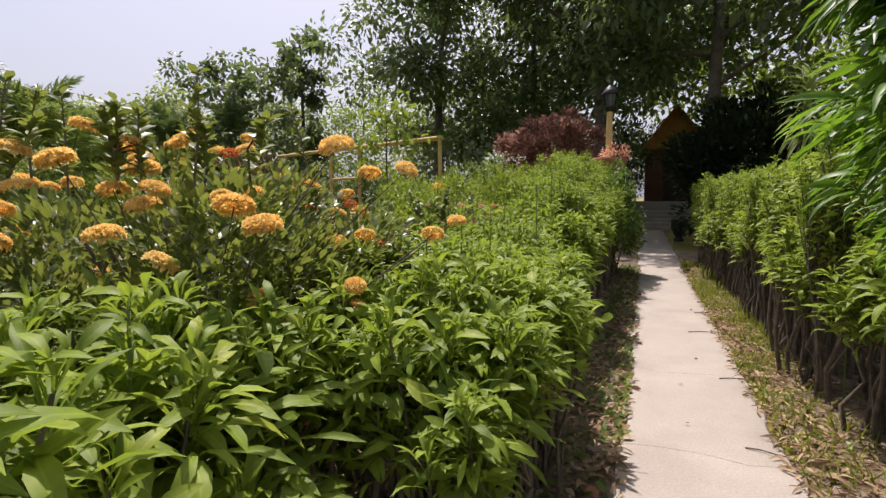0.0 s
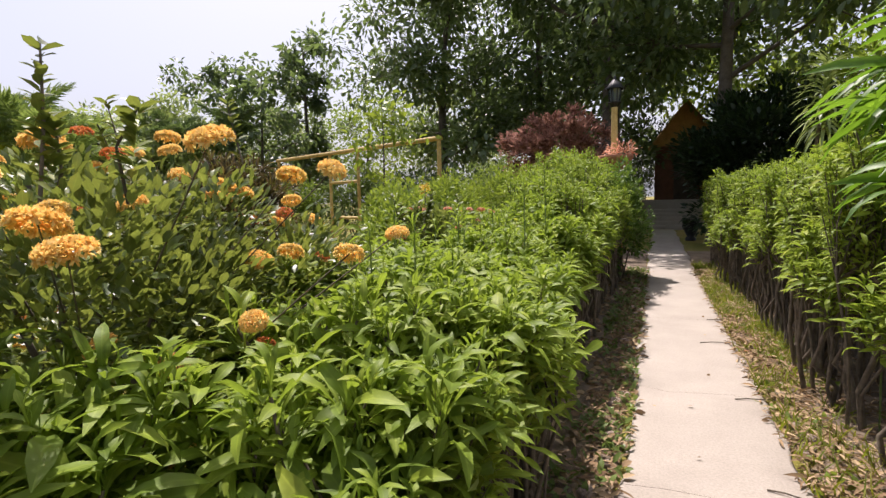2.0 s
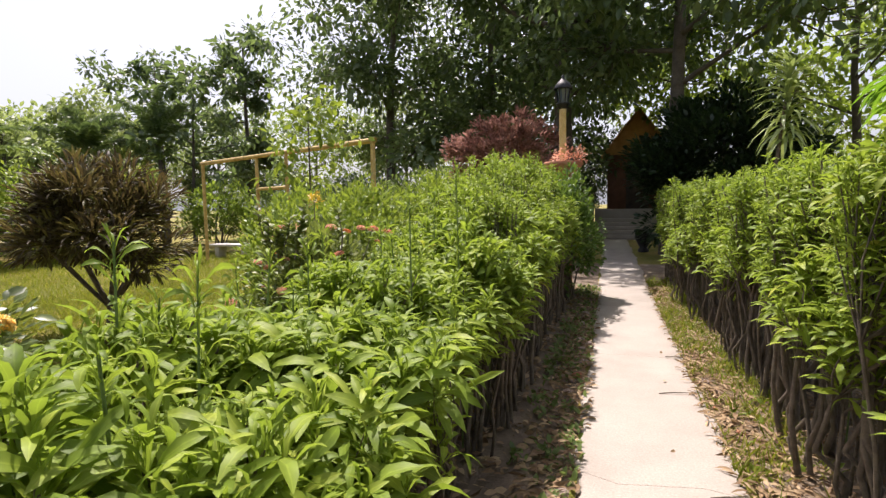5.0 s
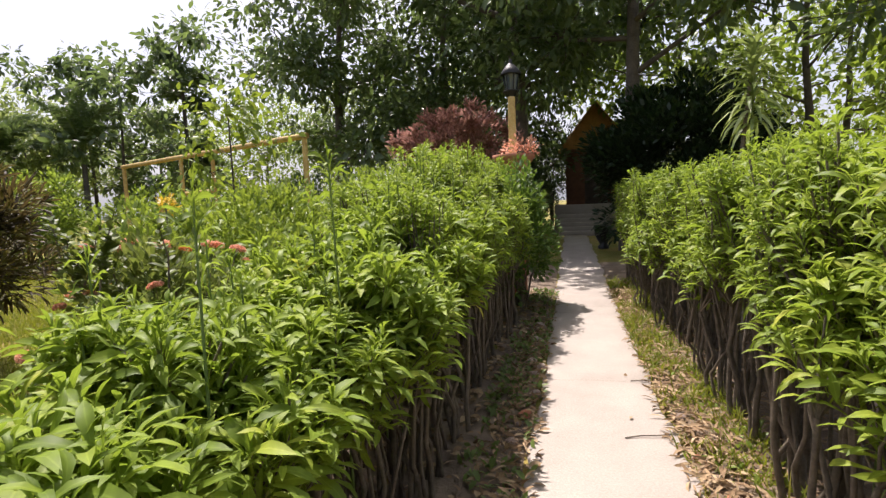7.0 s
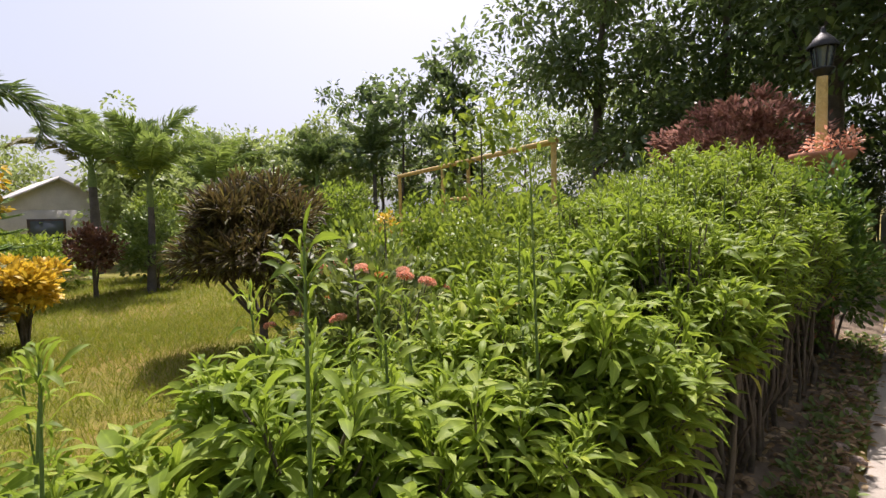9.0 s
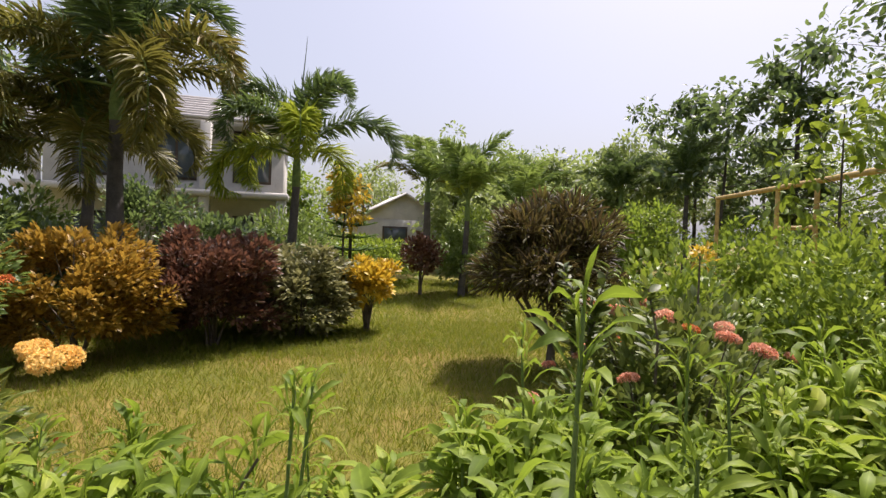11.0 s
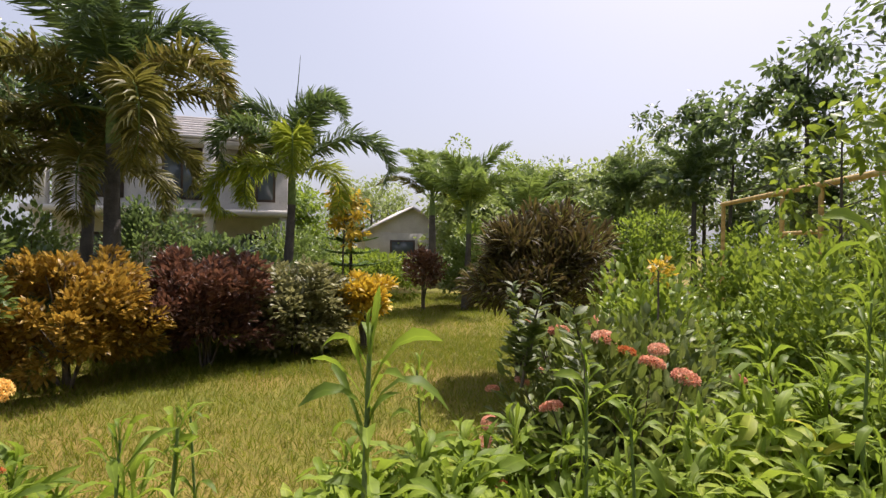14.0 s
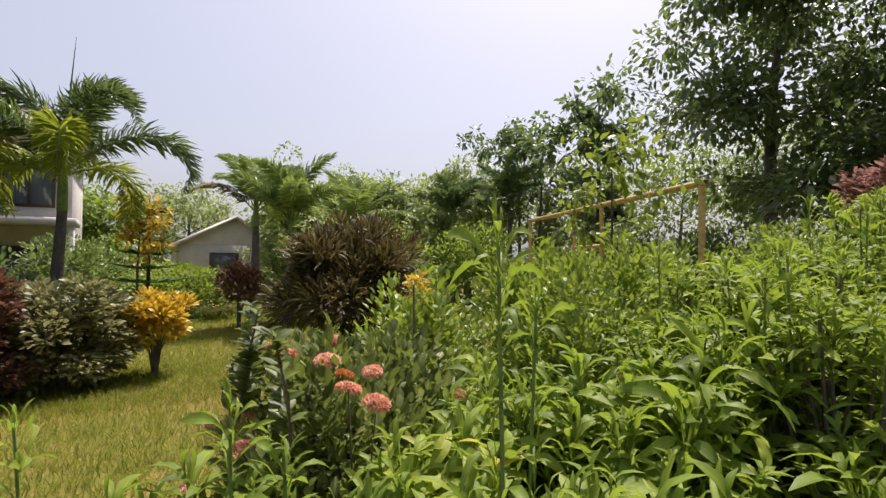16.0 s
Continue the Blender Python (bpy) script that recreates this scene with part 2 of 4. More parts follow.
# ---- mesh helpers ----
class Geo:
    """Gathers vertex and face arrays and links them as one mesh."""

    def __init__(self):
        self.v, self.f, self.n, self.a = [], [], 0, []

    def add(self, v, f, across=None):
        v = np.asarray(v, float).reshape(-1, 3)
        self.v.append(v)
        self.a.append(np.ones(len(v)) if across is None else across)
        self.f.append(np.asarray(f, int) + self.n)
        self.n += len(v)
        return self

    def mesh(self, name, mat, smooth=False):
        me = bpy.data.meshes.new(name)
        v = np.concatenate(self.v)
        me.vertices.add(len(v))
        me.vertices.foreach_set("co", v.ravel())
        loops = np.concatenate([f.ravel() for f in self.f])
        sizes = np.concatenate([np.full(len(f), f.shape[1]) for f in self.f])
        me.loops.add(len(loops))
        me.loops.foreach_set("vertex_index", loops)
        me.polygons.add(len(sizes))
        me.polygons.foreach_set("loop_start", np.r_[0, np.cumsum(sizes)[:-1]])
        me.update(calc_edges=True)
        at = me.attributes.new("across", "FLOAT", "POINT")
        at.data.foreach_set("value", np.concatenate(self.a))
        me.validate()
        if smooth:
            me.polygons.foreach_set("use_smooth", np.ones(len(me.polygons), bool))
        me.materials.append(mat)
        return me


def part(name, geo, mat, parent=None, label="", smooth=False):
    ob = new(name, geo.mesh(name, mat, smooth) if isinstance(geo, Geo) else geo)
    if parent is not None:
        ob.parent = parent
    return tagged(ob, label) if label else ob


def thing(name, label, category, at=(0, 0, 0), group="", kind=""):
    ob = new(name)
    ob.empty_display_size = 0.1
    ob.matrix_basis = Matrix.Translation(at)
    return tagged(ob, label, category, group, kind)


def tube(geo, pts, rad, sides=6, cap=True):
    """A tapered round limb along pts."""
    pts = np.asarray(pts, float)
    rad = np.broadcast_to(np.asarray(rad, float), (len(pts),))
    tan = np.gradient(pts, axis=0)
    tan /= np.linalg.norm(tan, axis=1, keepdims=True) + 1e-9
    ref = np.array([1.0, 0, 0]) if abs(tan[0, 0]) < 0.8 else np.array([0, 1.0, 0])
    u = np.cross(tan, ref)
    u /= np.linalg.norm(u, axis=1, keepdims=True) + 1e-9
    w = np.cross(tan, u)
    a = np.arange(sides) * 2 * math.pi / sides
    ring = pts[:, None] + rad[:, None, None] * (np.cos(a)[None, :, None] * u[:, None] + np.sin(a)[None, :, None] * w[:, None])
    n = len(pts)
    i, j = np.meshgrid(np.arange(n - 1), np.arange(sides), indexing="ij")
    k = (j + 1) % sides
    quads = np.stack([i * sides + j, i * sides + k, (i + 1) * sides + k, (i + 1) * sides + j], -1).reshape(-1, 4)
    geo.add(ring, quads)
    if cap:
        geo.add(ring[-1], [list(range(sides))])
    return geo


def box(geo, x0, y0, z0, x1, y1, z1, bevel=0.0):
    """A block; with bevel its upright and top edges are cut off."""
    if bevel <= 0:
        v = [(x, y, z) for z in (z0, z1) for y in (y0, y1) for x in (x0, x1)]
        return geo.add(v, [(0, 2, 3, 1), (4, 5, 7, 6), (0, 1, 5, 4), (2, 6, 7, 3), (0, 4, 6, 2), (1, 3, 7, 5)])
    b = bevel

    def ring(i, z):
        return [(x0 + i + b, y0 + i, z), (x1 - i - b, y0 + i, z), (x1 - i, y0 + i + b, z), (x1 - i, y1 - i - b, z),
                (x1 - i - b, y1 - i, z), (x0 + i + b, y1 - i, z), (x0 + i, y1 - i - b, z), (x0 + i, y0 + i + b, z)]
    v = ring(0, z0) + ring(0, z1 - b) + ring(b, z1)
    f = [[r * 8 + k, r * 8 + (k + 1) % 8, r * 8 + 8 + (k + 1) % 8, r * 8 + 8 + k] for r in (0, 1) for k in range(8)]
    n = geo.n
    geo.add(v, f)
    geo.f.append(np.array([[n + 16 + k for k in range(8)]]))
    geo.f.append(np.array([[n + 7 - k for k in range(8)]]))
    return geo


def lathe(geo, profile, sides=20, at=(0, 0, 0)):
    a = np.arange(sides) * 2 * math.pi / sides
    v = np.array([[(r * math.cos(t) + at[0], r * math.sin(t) + at[1], z + at[2]) for t in a] for r, z in profile])
    f = [[i * sides + j, i * sides + (j + 1) % sides, (i + 1) * sides + (j + 1) % sides, (i + 1) * sides + j]
         for i in range(len(profile) - 1) for j in range(sides)]
    return geo.add(v, f)


def leaf(sections, fold=0.25):
    """A leaf of length 1 along +y: sections of (along, half width, height); folded along its rib."""
    v, f = [], []
    for y, w, z in sections:
        v += [(-w, y, z + w * fold), (0, y, z), (w, y, z + w * fold)]
    for s in range(len(sections) - 1):
        a = 3 * s
        f += [(a, a + 1, a + 4, a + 3), (a + 1, a + 2, a + 5, a + 4)]
    return np.array(v), np.array(f)


def scatter(geo, temp, pos, way, size, roll=None, width=None):
    """One copy of the leaf at each place, pointing along way."""
    v, f = temp
    pos, way = np.asarray(pos, float), np.asarray(way, float)
    n = len(pos)
    way = way / (np.linalg.norm(way, axis=1, keepdims=True) + 1e-9)
    up = np.tile([0.0, 0.0, 1.0], (n, 1))
    up[np.abs(way[:, 2]) > 0.97] = (1.0, 0, 0)
    x = np.cross(way, up)
    x /= np.linalg.norm(x, axis=1, keepdims=True)
    z = np.cross(x, way)
    if roll is not None:
        c, s = np.cos(roll)[:, None], np.sin(roll)[:, None]
        x, z = x * c + z * s, z * c - x * s
    size = np.broadcast_to(np.asarray(size, float), (n,))
    wd = size if width is None else np.broadcast_to(np.asarray(width, float), (n,))
    out = (pos[:, None] + v[None, :, 0, None] * x[:, None] * wd[:, None, None]
           + v[None, :, 1, None] * way[:, None] * size[:, None, None] + v[None, :, 2, None] * z[:, None] * size[:, None, None])
    faces = (f[None] + (np.arange(n) * len(v))[:, None, None]).reshape(-1, f.shape[1])
    return geo.add(out, faces, np.tile((np.abs(v[:, 0]) > 1e-6).astype(float), n))


HEDGE_A = leaf([(0, 0.015, 0), (0.3, 0.025, 0.16), (0.55, 0.048, 0.2), (0.75, 0.094, 0.12), (0.87, 0.078, 0.0), (0.96, 0.005, -0.14)], 0.4)
HEDGE_B = leaf([(0, 0.015, 0), (0.3, 0.026, 0.18), (0.54, 0.05, 0.17), (0.72, 0.09, 0.03), (0.81, 0.068, -0.14), (0.85, 0.005, -0.32)], 0.35)
HEDGE_C = leaf([(0, 0.013, 0), (0.38, 0.022, 0.08), (0.66, 0.052, 0.09), (0.84, 0.054, 0.03), (1.0, 0.004, -0.07)], 0.5)
OVAL = leaf([(0, 0.02, 0), (0.3, 0.22, 0.02), (0.65, 0.22, 0.0), (1.0, 0.01, -0.08)], 0.25)
LONG = leaf([(0, 0.02, 0), (0.35, 0.09, 0.06), (0.7, 0.08, 0.0), (1.0, 0.005, -0.16)], 0.3)
CROTON_LEAF = leaf([(0, 0.016, 0), (0.3, 0.06, 0.05), (0.65, 0.078, 0.02), (0.88, 0.055, -0.05), (1.0, 0.008, -0.12)], 0.4)
BLADE = leaf([(0, 0.035, 0), (0.5, 0.028, 0.04), (1.0, 0.003, -0.1)], 0.1)
ROUGH = leaf([(0, 0.05, 0), (0.5, 0.3, 0.04), (1.0, 0.03, -0.08)], 0.2)
PETAL = (np.array([(-0.1, 0, 0), (0.1, 0, 0), (0.2, 0.7, 0.05), (0, 1, 0), (-0.2, 0.7, 0.05)]), np.array([(0, 1, 2, 3, 4)]))


def sphere_dirs(n, low=-1.0):
    z = rng.uniform(low, 1, n)
    a = rng.uniform(0, 2 * math.pi, n)
    r = np.sqrt(1 - z * z)
    return np.stack([r * np.cos(a), r * np.sin(a), z], 1)


def rosette(geo, tip, axis, count, size, temps=(HEDGE_A, HEDGE_B, HEDGE_C), length=0.17):
    """Leaves in a spiral round the last stretch of a shoot: upright at its tip, drooping below."""
    axis = np.asarray(axis, float) / np.linalg.norm(axis)
    k = np.arange(count)
    s = k / count
    az = k * 2.4 + rng.uniform(0, 6.28)
    el = np.radians(80 - 78 * s ** 0.8) + rng.normal(0, 0.24, count)
    way = np.stack([np.cos(az) * np.cos(el), np.sin(az) * np.cos(el), np.sin(el)], 1)
    way = way + axis * 0.3 - np.array([0, 0, 0.18])
    pos = np.asarray(tip) - axis * (s * length)[:, None]
    sz = size * (0.5 + 0.62 * np.minimum(1, s * 2)) * rng.uniform(0.75, 1.2, count)
    pick = rng.integers(0, len(temps), count)
    for i, tm in enumerate(temps):
        q = pick == i
        if q.any():
            scatter(geo, tm, pos[q], way[q], sz[q], rng.normal(0, 0.55, q.sum()))


# ---- ground ----
def grid_sheet(x0, x1, y0, y1, nx, ny, height):
    xs, ys = np.linspace(x0, x1, nx), np.linspace(y0, y1, ny)
    g = Geo()
    X, Y = np.meshgrid(xs, ys)
    v = np.stack([X, Y, height(X, Y)], -1)
    i, j = np.meshgrid(np.arange(ny - 1), np.arange(nx - 1), indexing="ij")
    return g.add(v, np.stack([i * nx + j, i * nx + j + 1, (i + 1) * nx + j + 1, (i + 1) * nx + j], -1).reshape(-1, 4))


def spread(lo, hi, inner, n):
    s = np.linspace(-1, 1, n)
    mid, half = (lo + hi) / 2, (hi - lo) / 2
    return mid + half * np.sign(s) * np.abs(s) ** inner


gx, gy = spread(-900, 900, 4.0, 161), spread(-900, 900, 4.0, 161)
GX, GY = np.meshgrid(gx, gy)
ground_geo = Geo()
gi, gj = np.meshgrid(np.arange(160), np.arange(160), indexing="ij")
ground_geo.add(np.stack([GX, GY, -0.03 + 0.012 * np.sin(GX * 1.3) * np.cos(GY * 1.1)], -1),
               np.stack([gi * 161 + gj, gi * 161 + gj + 1, (gi + 1) * 161 + gj + 1, (gi + 1) * 161 + gj], -1).reshape(-1, 4))
tagged(part("ground", ground_geo, LAWN, smooth=True), "mown green lawn with drier patches", "lawn", kind="structure")

for x0, x1, nm in ((-1.75, -0.1, "hedge_bed"), (0.76, 2.35, "hedge_bed")):
    g = grid_sheet(x0, x1, -6, 16, 24, 240, lambda X, Y: -0.012 + 0.012 * np.sin(X * 9 + Y * 2) * np.sin(Y * 5.3) - 0.05 * (np.abs(X - (x0 + x1) / 2) > (x1 - x0) / 2 - 0.02))
    tagged(part(nm, g, SOIL, smooth=True), "bare brown soil bed strewn with dry leaves", "soil", kind="structure")

path = thing("path", "pale concrete garden path in cracked slabs", "path", kind="structure")


def path_edge(y, side):
    e = 0.022 * math.sin(y * 2.1 + side * 2) + 0.014 * math.sin(y * 5.7 + side) + 0.012 * math.sin(y * 11.0 + side * 3)
    return (-0.12 if side < 0 else 0.78) + e


joints = [-6.0, -3.4, -0.9, 1.35, 3.62, 5.1, 7.6, 10.2, 12.9, 15.6, 18.3, 21.0, 23.4, 25.5]
for a, b in zip(joints[:-1], joints[1:]):
    g = Geo()
    n = 26
    rows_ = []
    for k in range(n + 1):
        y = a + (b - a) * k / n
        l, r = path_edge(y, -1), path_edge(y, 1)
        row = []
        for s in (-0.0, 0.0, 0.02, 0.25, 0.5, 0.75, 0.98, 1.0, 1.0):
            row.append([l + (r - l) * s, y, 0.0])
        for q in (0, 8):
            row[q][2] = -0.09
        for q in (1, 7):
            row[q][2] = -0.012
        if k in (0, n):
            for q in range(1, 8):
                j = joints.index(a if k == 0 else b)
                off = 0.03 * math.sin(q * 1.7 + j * 2.3) + 0.022 * math.sin(q * 4.1 + j)
                row[q][1] += off + (0.0015 if k == 0 else -0.0015)
                row[q][2] -= 0.0025
        rows_.append(row)
    v = np.array(rows_)
    i, j = np.meshgrid(np.arange(n), np.arange(8), indexing="ij")
    g.add(v, np.stack([i * 9 + j, i * 9 + j + 1, (i + 1) * 9 + j + 1, (i + 1) * 9 + j], -1).reshape(-1, 4))
    part("slab", g, CONCRETE, path)
box(g := Geo(), -0.1, -6, -0.1, 0.75, 25.6, -0.02)
part("bedding", g, SOIL, path)


# ---- hedges ----
def hedge_plant(name, height, low, rosettes, label, group, size=0.145, count=15, spread_r=0.17):
    """Several thin bare stems that fork, with a tuft of leaves on every shoot."""
    ob = thing(name, label, "hedge plant", group=group)
    wood, green = Geo(), Geo()
    stems = 4 if height < 1.5 else 3
    for s in range(stems):
        a = rng.uniform(0, 6.28)
        base = np.array([math.cos(a), math.sin(a), 0]) * rng.uniform(0.02, 0.1)
        fork = base + np.array([math.cos(a) * 0.06, math.sin(a) * 0.06, low * rng.uniform(0.7, 1.0)]) + rng.normal(0, 0.025, 3) * (1, 1, 0)
        mid = (base + fork) / 2 + rng.normal(0, 0.034, 3) * (1, 1, 0)
        low_mid = base * 0.75 + fork * 0.25 + rng.normal(0, 0.03, 3) * (1, 1, 0)
        r = rng.uniform(0.006, 0.016) if stems == 4 else rng.uniform(0.009, 0.023)
        tube(wood, [base - (0, 0, 0.06), low_mid, mid, fork], [r * 1.35, r * 1.15, r, r * 0.85], 5, False)
        for k in range(max(1, rosettes // stems)):
            b = rng.uniform(0, 6.28)
            z = low + (height - low) * (rng.uniform(0.15, 1.0) if k else rng.uniform(0.75, 1.0))
            tip = np.array([math.cos(b) * spread_r * rng.uniform(0.3, 1.15), math.sin(b) * spread_r * rng.uniform(0.3, 1.15), z])
            bend = (fork + tip) / 2 + rng.normal(0, 0.02, 3)
            tube(wood, [fork, bend, tip - (tip - bend) * 0.1], [r * 0.55, r * 0.42, r * 0.3], 4, False)
            ax = tip - bend + np.array([0, 0, 0.12])
            rosette(green, tip, ax, count + rng.integers(-3, 4), size * rng.uniform(0.78, 1.18), length=0.2)
    part("stem", wood, STEM, ob)
    part("foliage", green, HEDGE, ob)
    return ob


def shoot_plant(name, height, label, group):
    """A single tall shoot with leaves all the way up."""
    ob = thing(name, label, "hedge plant", group=group)
    wood, green = Geo(), Geo()
    lean = rng.normal(0, 0.05, 2)
    tip = np.array([lean[0], lean[1], height])
    tube(wood, [(0, 0, -0.05), tip * (0.3, 0.3, 0.5), tip], [0.009, 0.007, 0.004], 6, False)
    rosette(green, tip, (lean[0], lean[1], 1), 13, 0.11, length=0.1)
    for k in range(5):
        rosette(green, tip - np.array([0, 0, 0.1 + k * 0.085]), (0, 0, 1), 4, 0.115, (HEDGE_B, HEDGE_A), 0.06)
    part("stem", wood, GREEN_STEM, ob)
    part("foliage", green, HEDGE, ob)
    return ob


LEFT_LABEL = "leafy green hedge plant with bare stems beside the path"
RIGHT_LABEL = "tall leafy hedge plant on thin bare stems beside the path"


def place(kind, used, m):
    """The first of its kind moves to m; the others are copies."""
    if kind.name not in used:
        used.add(kind.name)
        kind.matrix_basis = m
        return kind
    return copy_thing(kind, m @ Matrix.Diagonal((*(1 / c for c in kind.scale), 1)))


low_kinds = [hedge_plant("hedge_plant", 1.2, 0.79, 24, LEFT_LABEL, "low hedge", 0.162, 19, 0.2) for k in range(7)]
tall_kinds = [hedge_plant("hedge_plant", 1.8, 0.92, 57, RIGHT_LABEL, "tall hedge", 0.112, 21, 0.23) for k in range(7)]
shoots = [shoot_plant("hedge_shoot", 1.45, "single tall green shoot standing above the hedge", "hedge shoots") for k in range(4)]
used = set()


def left_height(x, y):
    s = min(1, max(0, (y - 4.9) / 3.6))
    top = 1.15 + 0.85 * s * s * (3 - 2 * s)
    return top * (1 - 0.22 * s) if x > -0.78 else top


for y in np.arange(-1.6, 11.2, 0.27):
    for x in (-0.73, -0.95, -1.17, -1.38):
        if x > -0.8 and y < 2.0:
            continue
        px, py = x + 0.06 * min(1, max(0, (y - 4.9) / 0.8)) + rng.normal(0, 0.06), y + rng.normal(0, 0.09)
        if 3.7 < py < 5.0:
            px = min(px, -0.76)
        if (px + 1.75) ** 2 + (py - 2.05) ** 2 < 0.74 ** 2 or (px + 1.85) ** 2 + (py - 5.35) ** 2 < 0.5 ** 2:
            continue
        h = left_height(px, py) * rng.uniform(0.86, 1.1)
        if h < 1.5:
            place(low_kinds[rng.integers(7)], used, pose(px, py, 0, 0, 0, rng.uniform(0, 360)) @ Matrix.Diagonal((1, 1, h / 1.2, 1)))
        else:
            place(tall_kinds[rng.integers(7)], used, pose(px, py, 0, 0, 0, rng.uniform(0, 360)) @ Matrix.Diagonal((1, 1, h / 1.8, 1)))
for y in np.arange(1.75, 3.75, 0.2):
    px, py = -0.52 + 0.05 * math.sin(y * 5) + rng.normal(0, 0.03), y + rng.normal(0, 0.05)
    place(low_kinds[rng.integers(7)], used, pose(px, py, 0, 0, 0, rng.uniform(0, 360)) @ Matrix.Diagonal((0.9, 0.9, rng.uniform(0.78, 0.93), 1)))
    if rng.uniform() < 0.6:
        place(low_kinds[rng.integers(7)], used, pose(px - 0.18, py + 0.1, 0, 0, 0, rng.uniform(0, 360)) @ Matrix.Diagonal((0.9, 0.9, rng.uniform(0.86, 0.98), 1)))
for y in np.arange(-0.6, 14.2, 0.29):
    for x in (1.3, 1.6, 1.9):
        px, py = x + rng.normal(0, 0.08), y + rng.normal(0, 0.1)
        place(tall_kinds[rng.integers(7)], used, pose(px, py, 0, 0, 0, rng.uniform(0, 360)) @ Matrix.Diagonal((1, 1, rng.uniform(0.86, 1.06), 1)))
for y in np.arange(0.5, 12.5, 0.62):
    place(low_kinds[rng.integers(7)], used, pose(1.22 + rng.normal(0, 0.05), y + rng.normal(0, 0.2), 0, 0, 0, rng.uniform(0, 360)) @ Matrix.Diagonal((1, 1, rng.uniform(0.8, 1.15), 1)))
for sx, sy, sh in ((-0.79, 4.34, 1.08), (-0.82, 5.25, 1.2), (-1.2, 3.2, 1.0), (-1.1, 5.5, 1.1), (-0.9, 6.4, 1.2), (-1.35, 7.6, 1.38), (-1.2, 4.9, 0.98), (-1.05, 7.3, 1.34)):
    place(shoots[rng.integers(4)], used, pose(sx, sy, 0, 0, 0, rng.uniform(0, 360)) @ Matrix.Diagonal((0.78, 0.78, sh, 1)))


for k in range(86):
    if k < 36:
        sx, sy, sz = rng.uniform(-1.6, -0.75), rng.uniform(0.6, 5.8), rng.uniform(0.8, 0.98)
        if (sx + 1.75) ** 2 + (sy - 2.05) ** 2 < 0.8:
            continue
    elif k < 62:
        sx, sy = rng.uniform(-1.5, -0.8), rng.uniform(6.0, 10.8)
        sz = left_height(sx, sy) * rng.uniform(1.02, 1.14) / 1.45
    else:
        sx, sy, sz = rng.uniform(1.3, 2.1), rng.uniform(1.5, 13), rng.uniform(1.22, 1.38)
    slim = rng.uniform(0.65, 0.85)
    place(shoots[rng.integers(4)], used, pose(sx, sy, 0, rng.normal(0, 2), rng.normal(0, 2), rng.uniform(0, 360)) @ Matrix.Diagonal((slim, slim, sz, 1)))


# ---- shrubs ----
def shrub(name, label, category, at, rx, ry, z0, z1, mat, leaves, size, temp=OVAL, stems=7, flat=0.0, group="", hollow=0.55, wood=STEM, clump_n=80, clump_r=0.21):
    """Stems that fan out from one foot, and leaves in an uneven crown made of many clumps."""
    ob = thing(name, label, category, at, group)
    w, g = Geo(), Geo()
    clumps = sphere_dirs(clump_n, -0.8)
    rad = rng.uniform(0.5, 1.12, len(clumps))
    cen = clumps * rad[:, None] * np.array([rx, ry, (z1 - z0) / 2]) * 0.82 + np.array([0, 0, (z0 + z1) / 2])
    for s in range(stems):
        c = cen[rng.integers(len(cen))] * (0.75, 0.75, 1)
        a = rng.uniform(0, 6.28)
        foot = np.array([math.cos(a), math.sin(a), 0]) * rng.uniform(0.0, 0.12) * rx
        top = np.array([c[0], c[1], max(c[2], z0 + 0.4 * (z1 - z0))])
        r = 0.012 + 0.012 * rx
        tube(w, [foot - (0, 0, 0.05), foot * 1.3 + (top - foot) * (0.3, 0.3, 0.5), top], [r, r * 0.7, r * 0.3], 5, False)
    n = leaves
    pick = rng.integers(0, len(cen), n)
    spread_v = np.array([rx, ry, (z1 - z0) / 2]) * clump_r
    d = sphere_dirs(n)
    pos = cen[pick] + d * rng.uniform(hollow, 1.1, n)[:, None] * spread_v
    out = pos - np.array([0, 0, (z0 + z1) / 2 - 0.2 * (z1 - z0)])
    out /= np.linalg.norm(out, axis=1, keepdims=True) + 1e-6
    way = d * 0.6 + out * 0.7 + rng.normal(0, 0.35, (n, 3)) + np.array([0, 0, 0.15])
    way[:, 2] *= 1 - flat
    scatter(g, temp, pos, way, size * rng.uniform(0.65, 1.25, n), rng.normal(0, 0.5, n))
    if stems:
        part("stem", w, wood, ob)
    part("foliage", g, mat, ob)
    return ob, cen


def flower_head(mat_name, radius, florets=70):
    """A domed cluster of small four-petalled florets."""
    g = Geo()
    d = sphere_dirs(florets, -0.1)
    tips = d * np.array([1, 1, 0.52]) * radius * rng.uniform(0.85, 1.05, florets)[:, None]
    for k in range(4):
        a = k * math.pi / 2 + rng.uniform(0, 1.5, florets)
        ref = np.where(np.abs(d[:, 2:3]) > 0.9, np.array([[1.0, 0, 0]]), np.array([[0, 0, 1.0]]))
        u = np.cross(d, ref)
        u /= np.linalg.norm(u, axis=1, keepdims=True)
        w = np.cross(d, u)
        way = u * np.cos(a)[:, None] + w * np.sin(a)[:, None] + d * 0.45
        scatter(g, PETAL, tips, way, radius * 0.34, rng.normal(0, 0.4, florets))
    return g.mesh("flower_head", mat_name)


HEADS_Y = [flower_head(YELLOW_FL, 0.057, 190) for k in range(3)]
HEADS_O = [flower_head(ORANGE_FL, 0.05, 80) for k in range(2)]
HEADS_P = [flower_head(PINK_FL, 0.044, 140) for k in range(2)]


